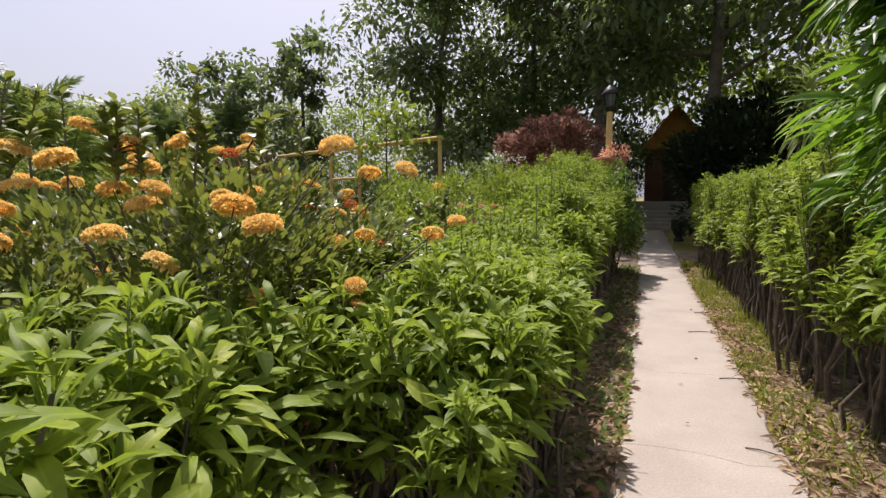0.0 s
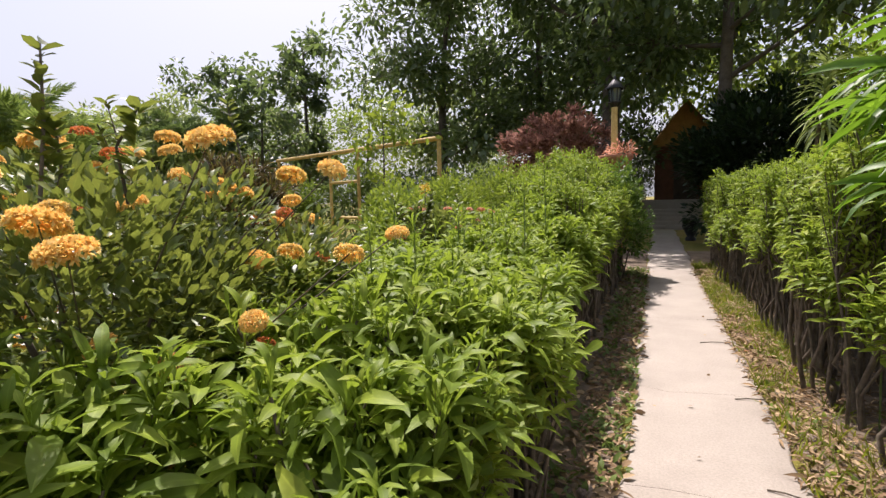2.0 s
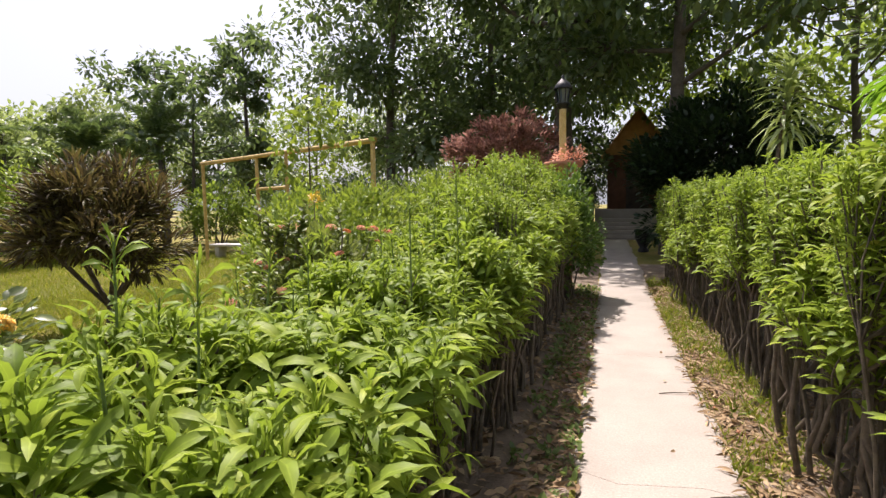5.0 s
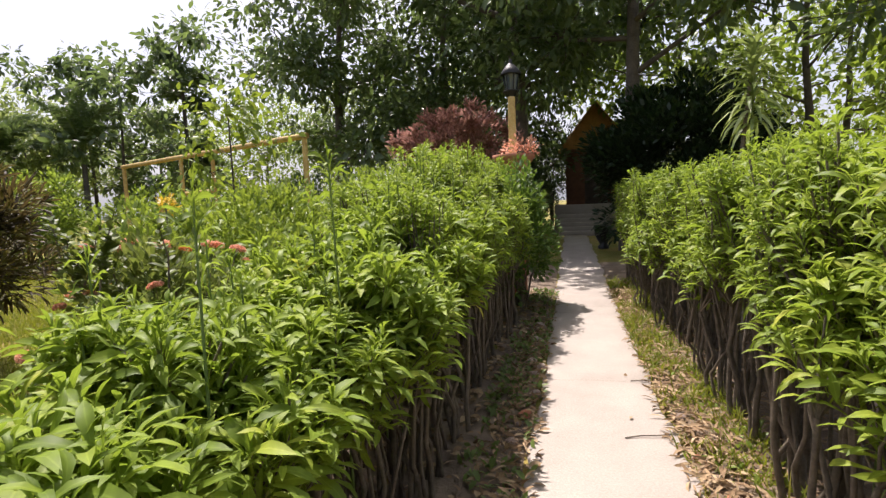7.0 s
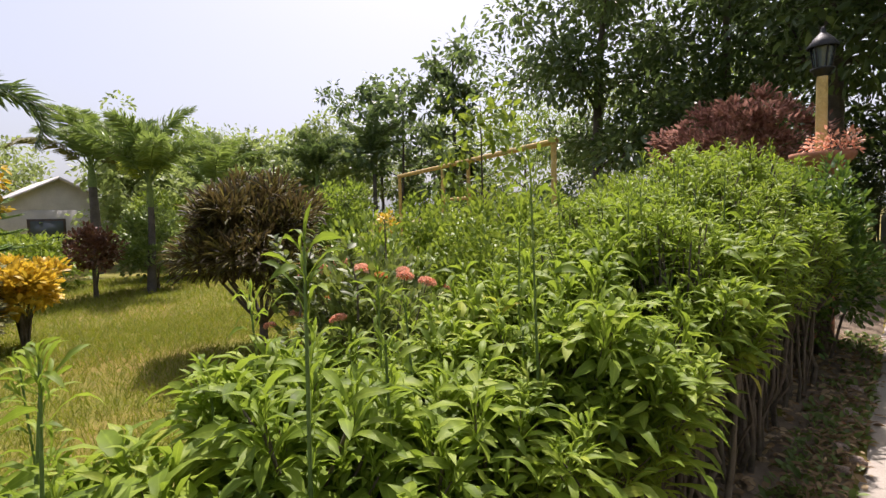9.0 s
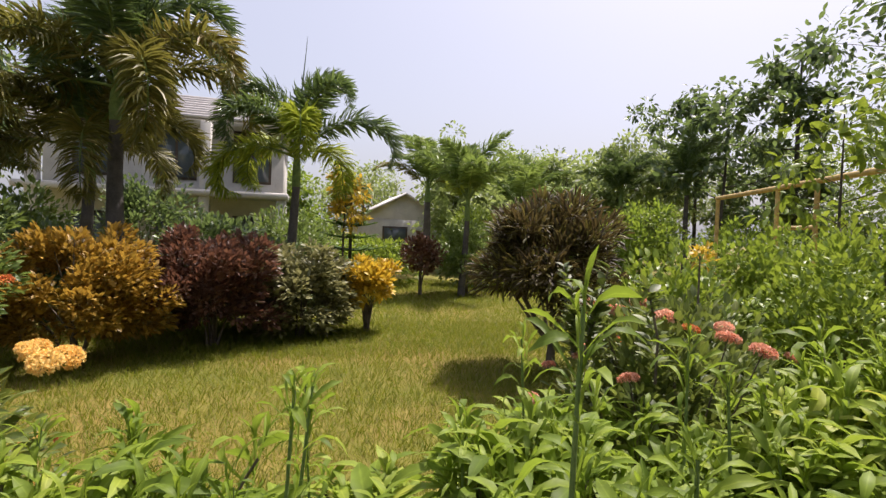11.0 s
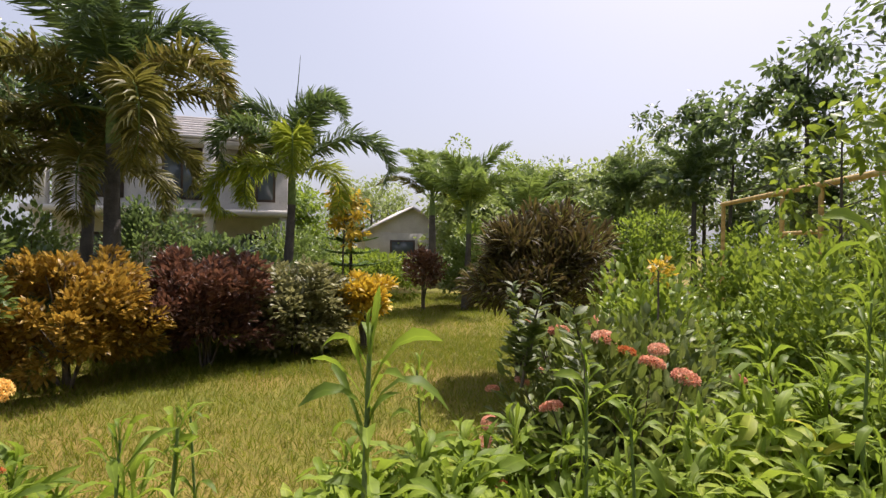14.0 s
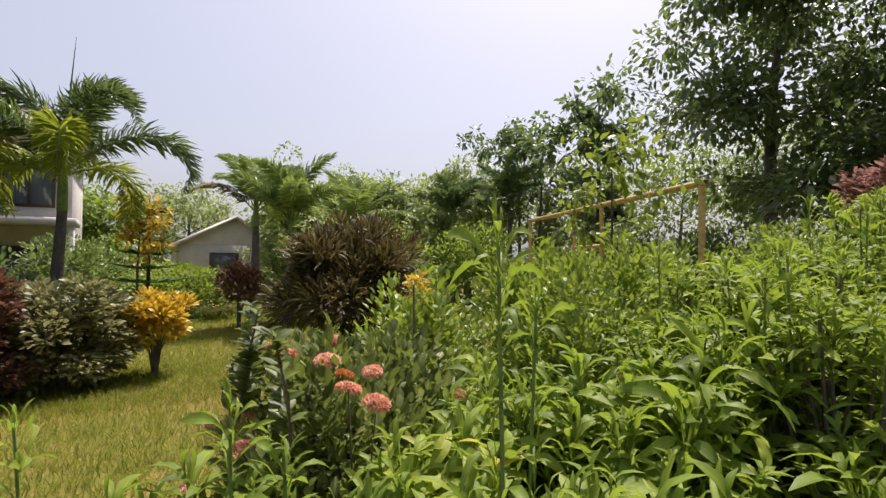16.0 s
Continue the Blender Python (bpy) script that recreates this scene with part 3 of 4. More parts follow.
def ixora(label, at, rx, ry, z0, z1, leaves, heads, count, extra=(), extra_n=0, spikes=0, size=0.085, mat=IXORA, low=-0.3, blooms=(), rise=(0.15, 0.42)):
    ob, cen = shrub("ixora_bush", label, "flowering shrub", at, rx, ry, z0, z1, mat, leaves, size, OVAL, 26, clump_n=110, clump_r=0.19)
    for bx, by, bz, sc in blooms:
        fl = part("flower_head", heads[rng.integers(len(heads))], None, ob)
        fl.matrix_basis = pose(bx - at[0], by - at[1], bz, rng.normal(0, 14), rng.normal(0, 14), rng.uniform(0, 360)) @ Matrix.Scale(0.74 * sc, 4)
        tube(w := Geo(), [((bx - at[0]) * 0.6, (by - at[1]) * 0.6, bz - 0.35), (bx - at[0], by - at[1], bz)], [0.0035, 0.002], 4, False)
        part("stalk", w, STEM, fl.parent)
    for k in range(count + extra_n):
        pool = heads if k < count else extra
        d = sphere_dirs(1, low)[0]
        p = d * np.array([rx, ry, (z1 - z0) / 2]) * rng.uniform(0.8, 1.08) + np.array([0, 0, (z0 + z1) / 2])
        fl = part("flower_head", pool[rng.integers(len(pool))], None, ob)
        fl.matrix_basis = pose(*p, *(d[1] * -35, d[0] * 35, rng.uniform(0, 360))) @ Matrix.Scale(rng.uniform(0.5, 0.85), 4)
    for k in range(spikes):
        w, g = Geo(), Geo()
        a = rng.uniform(0, 6.28)
        b = np.array([math.cos(a) * rx * 0.6, math.sin(a) * ry * 0.6, z1 - 0.25])
        t = b + np.array([rng.normal(0, 0.05), rng.normal(0, 0.05), rng.uniform(*rise)])
        tube(w, [b, (b + t) / 2 + rng.normal(0, 0.015, 3), t], [0.006, 0.005, 0.003], 4, False)
        n = 40
        s = np.repeat(np.linspace(0.2, 1, n // 2), 2)
        ang = rng.uniform(0, 6.28, n)
        scatter(g, OVAL, b + (t - b) * s[:, None], np.stack([np.cos(ang), np.sin(ang), np.full(n, 0.55)], 1), size * rng.uniform(0.8, 1.35, n), rng.normal(0, 0.3, n))
        sh = part("shoot", w, STEM, ob)
        part("foliage", g, mat, sh)
    return ob


ixora("ixora bush with dark glossy leaves and yellow flower clusters", (-1.92, 2.17, 0), 1.0, 1.12, 0.1, 1.74, 29000, HEADS_Y, 105, HEADS_O, 18, 16, 0.05, IXORA, -0.35,
      ((-1.59, 1.7, 1.57, 1.15), (-1.5, 1.62, 1.45, 1.1), (-1.06, 1.54, 1.45, 1.15), (-0.95, 1.52, 1.4, 1.1), (-0.93, 1.84, 1.63, 1.15), (-1.08, 2.31, 1.57, 1.0), (-1.67, 1.48, 1.59, 1.15),
       (-0.69, 2.03, 1.35, 0.8), (-1.71, 2.59, 1.52, 0.9), (-1.42, 1.6, 1.5, 0.95), (-1.6, 1.6, 1.5, 1.0), (-0.9, 2.28, 1.58, 0.95), (-1.3, 1.35, 1.38, 1.0), (-0.72, 2.35, 1.38, 0.8)), (0.2, 0.5))
ixora("ixora bush with dark leaves and pink and peach flowers", (-1.82, 5.4, 0), 0.66, 0.66, 0.05, 1.46, 14500, HEADS_P, 16, HEADS_O, 4, 9, 0.052, PINK_IXORA, 0.1,
      ((-2.03, 5.12, 1.4, 1.0), (-2.12, 5.2, 1.34, 0.85), (-1.38, 5.18, 1.39, 0.95), (-1.3, 5.22, 1.37, 0.95), (-1.95, 5.05, 1.2, 0.8), (-1.5, 4.95, 1.25, 0.9)), (0.1, 0.35))
shrub("vine_shrub", "dense dark small-leaved shrub at the hedge's end", "shrub", (-0.58, 10.6, 0), 0.55, 1.5, 0.1, 2.05, SMALL_DARK, 9000, 0.075, OVAL)
shrub("green_shrub", "dense grey-green small-leaved shrub on the lawn's edge", "shrub", (-6.0, 0.45, 0), 1.0, 0.95, 0.0, 2.2, GREEN, 9000, 0.09, OVAL)
shrub("ochre_shrub", "ochre and gold leaved rounded garden shrub", "shrub", (-7.1, 1.5, 0), 0.88, 1.08, -0.05, 1.68, OCHRE, 11500, 0.085, OVAL, clump_r=0.17)
shrub("maroon_shrub", "dark maroon leaved clipped shrub on the lawn's edge", "shrub", (-7.85, 2.85, 0), 0.88, 1.08, -0.08, 1.66, MAROON, 10500, 0.09, OVAL, clump_r=0.17)
shrub("pale_shrub", "flat-topped grey-green shrub on the lawn's edge", "shrub", (-8.4, 4.05, 0), 0.78, 0.9, -0.08, 1.42, GREYGREEN, 7000, 0.11, OVAL, flat=0.5)
shrub("golden_shrub", "bright golden-yellow leaved shrub on bare stems", "shrub", (-8.75, 5.1, 0), 0.52, 0.52, 0.45, 1.22, GOLD, 2400, 0.11, OVAL, 12)
shrub("maroon_shrub", "small maroon leaved shrub with a bare forked stem", "shrub", (-13.6, 7.1, 0), 0.6, 0.6, 0.45, 1.65, MAROON, 2000, 0.11, OVAL)
shrub("dark_green_shrub", "dark green rounded shrub on the lawn", "shrub", (-14.0, 8.5, 0), 0.95, 0.95, 0.0, 2.1, GREEN, 4200, 0.12, OVAL)
cro, _ = shrub("croton_bush", "large dome-shaped dark bronze croton with a forked trunk", "croton", (-6.05, 7.08, 0), 1.02, 1.02, 0.6, 2.18, CROTON, 6500, 0.185, CROTON_LEAF, 0, clump_r=0.19)
g = Geo()
tube(g, [(0, 0, -0.08), (0.02, 0, 0.2), (0, 0.02, 0.36)], [0.075, 0.055, 0.05], 8)
for k in range(9):
    a = k * 0.7 + 0.2
    tube(g, [(0, 0.01, 0.3), (0.2 * math.cos(a), 0.2 * math.sin(a), 0.55), (0.62 * math.cos(a), 0.62 * math.sin(a), 1.1)], [0.034, 0.024, 0.01], 6)
part("trunk", g, STEM, cro, smooth=True)
shrub("golden_shrub", "slender golden-yellow leaved plant beside the ixora", "shrub", (-2.2, 5.82, 0), 0.06, 0.06, 1.53, 1.66, GOLD, 100, 0.03, OVAL, 1)
shrub("lime_hedge", "yellow-green clipped low hedge across the lawn", "hedge", (-16.5, 6.2, 0), 1.2, 2.0, 0.0, 1.5, LIME, 4600, 0.14, OVAL)
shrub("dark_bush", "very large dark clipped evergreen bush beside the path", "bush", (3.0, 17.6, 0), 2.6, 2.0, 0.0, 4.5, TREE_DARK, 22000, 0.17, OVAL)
shrub("mauve_blossom_tree", "small tree covered in mauve-pink blossom", "blossom tree", (-2.55, 15.6, 0), 1.8, 1.3, 1.2, 4.1, MAUVE_FL, 9500, 0.12, OVAL, hollow=0.1, clump_n=70, clump_r=0.17)
for k, (bx, by, br, bh, bm, bl) in enumerate((
        (-2.9, 6.45, 0.55, 1.5, LIME, "fresh green fine-leaved shrub behind the hedge"), (-3.35, 7.35, 0.6, 1.72, LIME, "fresh green fine-leaved shrub behind the hedge"), (-2.55, 7.3, 0.6, 1.75, LIME, "fresh green fine-leaved shrub behind the hedge"),
        (-3.9, 8.5, 0.65, 1.85, LIME, "fresh green fine-leaved shrub behind the hedge"), (-3.5, 9.4, 0.7, 1.9, LIME, "fresh green fine-leaved shrub behind the hedge"), (-3.0, 8.3, 0.75, 1.95, LIME, "fresh green fine-leaved shrub behind the hedge"),
        (-2.5, 9.9, 0.9, 2.2, LIME, "fresh green fine-leaved shrub behind the hedge"), (-2.6, 12.2, 1.0, 2.3, LIME, "fresh green fine-leaved shrub behind the hedge"),
        (-5.5, 16.6, 1.3, 2.6, GREEN, "dense green shrub at the lawn's far side"), (-8.2, 18.2, 1.6, 2.8, TREE, "dense green shrub at the lawn's far side"),
        (-11.2, 18.8, 1.6, 2.9, GREEN, "dense green shrub at the lawn's far side"), (-13.6, 17.6, 1.5, 2.7, TREE_LIGHT, "dense green shrub at the lawn's far side"),
        (-15.2, 15.2, 1.6, 3.0, TREE_LIGHT, "dense green shrub at the lawn's far side"), (-16.4, 12.6, 1.6, 2.9, TREE_LIGHT, "dense green shrub at the lawn's far side"),
        (-16.6, 9.9, 1.4, 2.6, LIME, "dense green shrub at the lawn's far side"), (-18.5, 4.2, 1.5, 1.9, GREEN, "dense green shrub at the lawn's far side"),
        (-9.0, 2.2, 0.95, 1.5, TREE, "dark shrub under the palms"), (-9.5, 3.6, 0.9, 1.4, TREE, "dark shrub under the palms"), (-8.3, 0.4, 0.9, 1.7, TREE, "dark shrub under the palms"),
        (-14.2, 0.3, 1.3, 3.0, TREE, "dark shrub in front of the house"), (-14.6, 3.6, 1.1, 2.3, GREEN, "dark shrub in front of the house"),
        # First two use near-black leaves, added to fill bright gaps behind the hut.
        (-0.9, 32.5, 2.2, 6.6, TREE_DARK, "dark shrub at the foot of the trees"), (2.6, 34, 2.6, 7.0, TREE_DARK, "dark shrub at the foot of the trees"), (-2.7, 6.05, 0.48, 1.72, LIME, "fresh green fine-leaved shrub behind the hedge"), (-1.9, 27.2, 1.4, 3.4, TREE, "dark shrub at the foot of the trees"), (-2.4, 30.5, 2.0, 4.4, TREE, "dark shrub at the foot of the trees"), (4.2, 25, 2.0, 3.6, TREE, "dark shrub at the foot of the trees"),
        (-2.6, 23.5, 1.6, 3.0, TREE, "dark shrub at the foot of the trees"), (-5.2, 22.0, 1.6, 2.8, TREE, "dark shrub at the foot of the trees"),
        (-8.5, 31, 2.4, 4.0, TREE, "dark shrub at the foot of the trees"), (-3.0, 33.5, 2.4, 3.8, TREE, "dark shrub at the foot of the trees"), (5.5, 33, 2.4, 3.8, TREE, "dark shrub at the foot of the trees"),
        (10, 27, 2.2, 3.2, TREE_LIGHT, "pale shrub at the foot of the trees"), (14, 22, 2.2, 3.0, TREE_LIGHT, "pale shrub at the foot of the trees"),
        (-10.8, -0.9, 1.2, 2.3, GREEN, "dark shrub under the palms"), (-10.9, 2.4, 1.1, 1.9, TREE, "dark shrub under the palms"), (-11.2, 3.9, 0.8, 1.4, GREEN, "dark shrub under the palms"),
        (-8.6, -2.2, 1.6, 2.6, TREE, "dark shrub under the palms"), (-11.6, -4.5, 2.0, 3.2, GREEN, "dark shrub under the palms"),
        (6.2, 14.5, 1.5, 2.3, GREEN, "green shrub beyond the tall hedge"), (8.5, 17.5, 1.8, 2.8, TREE_LIGHT, "green shrub beyond the tall hedge"),
        # The first of these two carries the leaf with haze painted in.
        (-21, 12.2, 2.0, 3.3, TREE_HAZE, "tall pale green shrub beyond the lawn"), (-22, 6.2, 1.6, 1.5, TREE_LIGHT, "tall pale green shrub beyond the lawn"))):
    shrub("shrub", bl, "shrub", (bx, by, 0), br, br, 0.0, bh, bm, int((9500 if "fine" in bl else 3200) * min(2, br)), 0.058 if "fine" in bl else 0.09 + 0.03 * br, OVAL)


# ---- trees ----
def tree(name, label, at, height, crown_r, crown_z0, trunk_r, mat, leaves, size, temp=OVAL, lean=(0, 0), limbs=9, group="", clump=0.3, category="tree"):
    """Tapered trunk, forking limbs, and leaves in ragged clumps round the limb ends."""
    ob = thing(name, label, category, at, group)
    w, g = Geo(), Geo()
    top = np.array([lean[0], lean[1], height * 0.93])
    k = np.linspace(0, 1, 7)[:, None]
    wob = np.cumsum(rng.normal(0, 0.09 * height / 10, (7, 3)), 0) * (1, 1, 0)
    trunk = top * k + wob * k
    trunk[0, 2] = -0.1
    tube(w, trunk, trunk_r * (1.15 - 0.95 * k[:, 0] ** 0.8), 9)
    ends = []
    for i in range(limbs):
        s = crown_z0 / height * 0.8 + (0.95 - crown_z0 / height * 0.8) * (i + rng.uniform(0, 1)) / limbs
        p = np.array([np.interp(s, k[:, 0], trunk[:, j]) for j in range(3)])
        a = i * 2.4 + rng.uniform(-0.5, 0.5)
        reach = crown_r * rng.uniform(0.55, 1.0) * (1.0 - 0.5 * max(0, s - 0.6) / 0.4)
        rise = rng.uniform(0.15, 0.75) * reach
        e = p + np.array([math.cos(a) * reach, math.sin(a) * reach, rise])
        m = (p + e) / 2 + np.array([0, 0, -0.08 * reach]) + rng.normal(0, 0.06 * reach, 3)
        r = trunk_r * 0.42 * (1 - 0.5 * s)
        tube(w, [p, m, e], [r, r * 0.6, r * 0.18], 6)
        ends += [e, (m + e) / 2, m]
        for q in range(7):
            f = e + rng.normal(0, 0.34 * reach, 3)
            f[2] = max(f[2], crown_z0 * 0.9)
            tube(w, [m + (e - m) * 0.4, (m + f) / 2 + rng.normal(0, 0.08, 3), f], [r * 0.35, r * 0.2, r * 0.08], 4)
            ends.append(f)
    ends.append(top)
    ends = np.array(ends)
    pick = rng.integers(0, len(ends), leaves)
    d = sphere_dirs(leaves)
    pos = ends[pick] + d * (rng.uniform(0.1, 1, leaves) ** 0.6)[:, None] * crown_r * clump * np.array([1, 1, 0.75])
    way = d + rng.normal(0, 0.5, (leaves, 3)) + np.array([0, 0, -0.35])
    scatter(g, temp, pos, way, size * rng.uniform(0.6, 1.3, leaves), rng.normal(0, 0.7, leaves))
    part("trunk", w, BARK, ob, smooth=True)
    part("crown", g, mat, ob)
    return ob


BIG = "tall broad-leaved tree with a ragged dark green crown"
tree("tree", BIG, (-9.4, 24.0, 0), 14, 4.6, 3.8, 0.28, TREE, 15000, 0.3)
tree("tree", BIG, (-5.5, 27.5, 0), 14, 4.2, 3.6, 0.28, TREE, 11000, 0.32)
tree("tree", "narrow columnar dark green tree", (-18, 25, 0), 11, 1.4, 2.5, 0.18, TREE, 5500, 0.28, limbs=14)
tree("tree", "slender young tree with sparse large leaves", (-20, 21.5, 0), 9.2, 2.4, 3.0, 0.1, TREE, 2600, 0.3, limbs=10, clump=0.18)
tree("tree", "slender young tree with sparse large leaves", (-17, 20.0, 0), 8.3, 2.0, 2.5, 0.09, TREE, 2000, 0.3, limbs=9, clump=0.18)
tree("tree", "big old tree with a thick dark trunk", (-1.65, 22.6, 0), 16, 4.6, 6.6, 0.44, TREE, 15000, 0.3, limbs=12)
tree("tree", "big old tree with a grey trunk behind the bush", (1.75, 18.9, 0), 15, 5.0, 6.2, 0.25, TREE, 16000, 0.3, limbs=12)
tree("tree", "tree with pale yellow-green leaves in thin crown", (7.6, 22, 0), 12, 3.6, 4.0, 0.16, TREE_LIGHT, 3000, 0.34)
tree("tree", "tree with pale yellow-green leaves in thin crown", (11.5, 18, 0), 11, 3.2, 3.6, 0.14, TREE_LIGHT, 2400, 0.34)
tree("tree", "tree with pale yellow-green leaves in thin crown", (4.6, 27, 0), 13, 4.0, 4.0, 0.18, TREE_LIGHT, 4200, 0.36)
tree("tree", BIG, (-2.0, 33, 0), 14, 5.0, 2.5, 0.25, TREE, 6000, 0.42)
tree("tree", "tree with pale yellow-green leaves in thin crown", (12, 30, 0), 12, 4.5, 3.0, 0.2, TREE_LIGHT, 4000, 0.4)
tree("tree", "round-crowned dark green tree beyond the palms", (-22, -8.6, 0), 9.2, 2.6, 3.0, 0.24, TREE, 15000, 0.26, limbs=12, clump=0.36)
tree("tree", "broad dark tree behind the garden", (-26, -22, 0), 8.5, 3.6, 2.5, 0.26, TREE, 5000, 0.38)
tree("sapling", "young tree with fresh green leaves by the swing frame", (-5.67, 11.26, 0), 4.0, 0.8, 2.0, 0.035, LIME, 420, 0.18, limbs=9, category="sapling")
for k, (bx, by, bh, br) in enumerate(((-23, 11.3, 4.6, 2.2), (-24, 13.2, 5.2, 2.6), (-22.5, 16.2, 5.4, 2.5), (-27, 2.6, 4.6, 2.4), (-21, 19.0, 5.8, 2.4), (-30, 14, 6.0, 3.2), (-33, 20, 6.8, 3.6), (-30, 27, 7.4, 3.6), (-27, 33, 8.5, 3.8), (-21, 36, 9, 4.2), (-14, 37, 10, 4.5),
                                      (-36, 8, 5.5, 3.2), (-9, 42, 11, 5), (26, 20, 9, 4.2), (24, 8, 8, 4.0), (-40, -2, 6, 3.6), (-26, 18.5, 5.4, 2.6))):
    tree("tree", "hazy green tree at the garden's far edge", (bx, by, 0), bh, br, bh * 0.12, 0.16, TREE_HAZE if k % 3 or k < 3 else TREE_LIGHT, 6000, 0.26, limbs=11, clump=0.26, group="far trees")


# ---- palms ----
def frond(geo, rib, length, arch, leaflets, leaf_len, bushy, start=0.2, curl=1.25):
    """An arching frond along +x: a rib with leaflets on all sides, or on two for a flat one."""
    s = np.linspace(0, 1, 12)
    turn = -radians(105) * arch * s ** curl
    x = np.r_[0, np.cumsum(np.cos(turn[1:]))] * length / 11
    z = np.r_[0, np.cumsum(np.sin(turn[1:]))] * length / 11
    pts = np.stack([x, np.zeros(12), z], 1)
    tube(rib, pts, 0.028 * (1 - 0.85 * s), 5)
    t = np.linspace(start, 1, leaflets)
    p = np.stack([np.interp(t, s, x), np.zeros(leaflets), np.interp(t, s, z)], 1)
    tan = np.gradient(p, axis=0)
    tan /= np.linalg.norm(tan, axis=1, keepdims=True)
    up = np.stack([-tan[:, 2], np.zeros(leaflets), tan[:, 0]], 1)
    side = np.array([0, 1.0, 0])
    for k in range(4 if bushy else 2):
        a = ((k % 2) * 2 - 1) * (rng.uniform(0.3, 2.2, leaflets) if bushy else rng.uniform(1.1, 1.6, leaflets))
        way = np.sin(a)[:, None] * side + np.cos(a)[:, None] * up * 0.8 + tan * (0.26 + 0.6 * t[:, None] ** 3) + np.array([0, 0, -0.22])
        ln = leaf_len * np.sin(np.clip(t * 1.02, 0.12, 0.96) * math.pi) ** 0.45 * rng.uniform(0.8, 1.15, leaflets)
        scatter(geo, LONG, p, way, ln, rng.normal(0, 0.5, leaflets), ln * 0.5)


def palm(name, label, at, trunk_h, trunk_r, fronds, length, bushy=True, old=3, spears=1, leaf_len=0.42, seed=0, bend=1.0, fresh=PALM, aged_mat=PALM_OLD):
    ob = thing(name, label, "palm", at)
    w = Geo()
    zz = np.linspace(0, 1, 14)
    tube(w, np.stack([0.05 * np.sin(zz * 2 + seed), 0.05 * np.cos(zz * 2.5 + seed) - 0.05, zz * (trunk_h - 0.6) - 0.05], 1),
         trunk_r * (1.25 - 0.5 * zz + 0.03 * (np.arange(14) % 2)), 10)
    part("trunk", w, PALM_BARK, ob, smooth=True)
    w = Geo()
    c0 = np.array([0.05 * math.sin(2 + seed), 0.05 * math.cos(2.5 + seed) - 0.05, 0])
    tube(w, [c0 + (0, 0, trunk_h - 0.66), c0 + (0, 0, trunk_h - 0.3), c0 + (0, 0, trunk_h + 0.1)], [trunk_r * 0.85, trunk_r * 0.8, trunk_r * 0.4], 10)
    part("crownshaft", w, GREEN_STEM, ob, smooth=True)
    for k in range(fronds):
        g, r = Geo(), Geo()
        s = k / max(1, fronds - 1)
        aged = k >= fronds - old
        arch = bend * (1.12 + 0.2 * s + 0.18 * math.sin(k * 2.1)) * rng.uniform(0.85, 1.15)
        arch *= 1.32 if bend == 1.0 else 0.9
        frond(g, r, length * rng.uniform(0.85, 1.1), arch, 84, leaf_len, bushy, 0.2, 2.3 if bend == 1.0 else 2.0)
        f = part("frond", g, aged_mat if aged else fresh, ob, "yellowing old frond" if aged else "")
        f.matrix_basis = pose(c0[0], c0[1], trunk_h - 0.15 * s, 0, -84 + (66 if bend == 1.0 else 40) * s + rng.normal(0, 6), k * 137.5 + seed * 40)
        rb = part("rib", r, GREEN_STEM, f, smooth=True)
    for k in range(spears):
        g = Geo()
        tube(g, [c0 + (0, 0, trunk_h), c0 + (0.04 * k, 0.05, trunk_h + length * 0.45), c0 + (0.06 - 0.2 * k, 0.12, trunk_h + length * 0.85)], [0.022, 0.014, 0.003], 5)
        part("spear_leaf", g, PALM, ob)
    return ob


FOX = "foxtail palm with a slender trunk and bushy arching fronds"
palm("foxtail_palm", FOX, (-9.4, 1.25, 0), 3.9, 0.13, 14, 3.1, True, 7, 2, 0.5, 1)
palm("foxtail_palm", FOX, (-10.4, 0.5, 0), 3.0, 0.11, 13, 2.6, True, 10, 1, 0.46, 2)
palm("foxtail_palm", FOX, (-9.55, 3.9, 0), 3.05, 0.085, 10, 2.3, True, 4, 1, 0.4, 3, aged_mat=PALM_LIME)
palm("foxtail_palm", FOX, (-13.4, 8.3, 0), 2.7, 0.09, 9, 2.0, True, 1, 0, 0.42, 4, 0.62, PALM_HAZE, PALM_LIME)
palm("coconut_palm", "coconut palm with long drooping fronds", (-20.5, 8.9, 0), 3.6, 0.16, 13, 2.6, False, 2, 0, 0.6, 5, 0.7, PALM_HAZE)
palm("foxtail_palm", FOX, (-16.8, 11.4, 0), 2.7, 0.1, 10, 2.3, False, 0, 0, 0.5, 6, 0.58, PALM_HAZE)
palm("foxtail_palm", FOX, (-18.5, 16.6, 0), 3.7, 0.1, 10, 2.0, True, 0, 0, 0.4, 7, 0.58)
palm("foxtail_palm", FOX, (-17.0, 18.5, 0), 4.2, 0.1, 10, 2.0, True, 0, 0, 0.4, 8, 0.58)


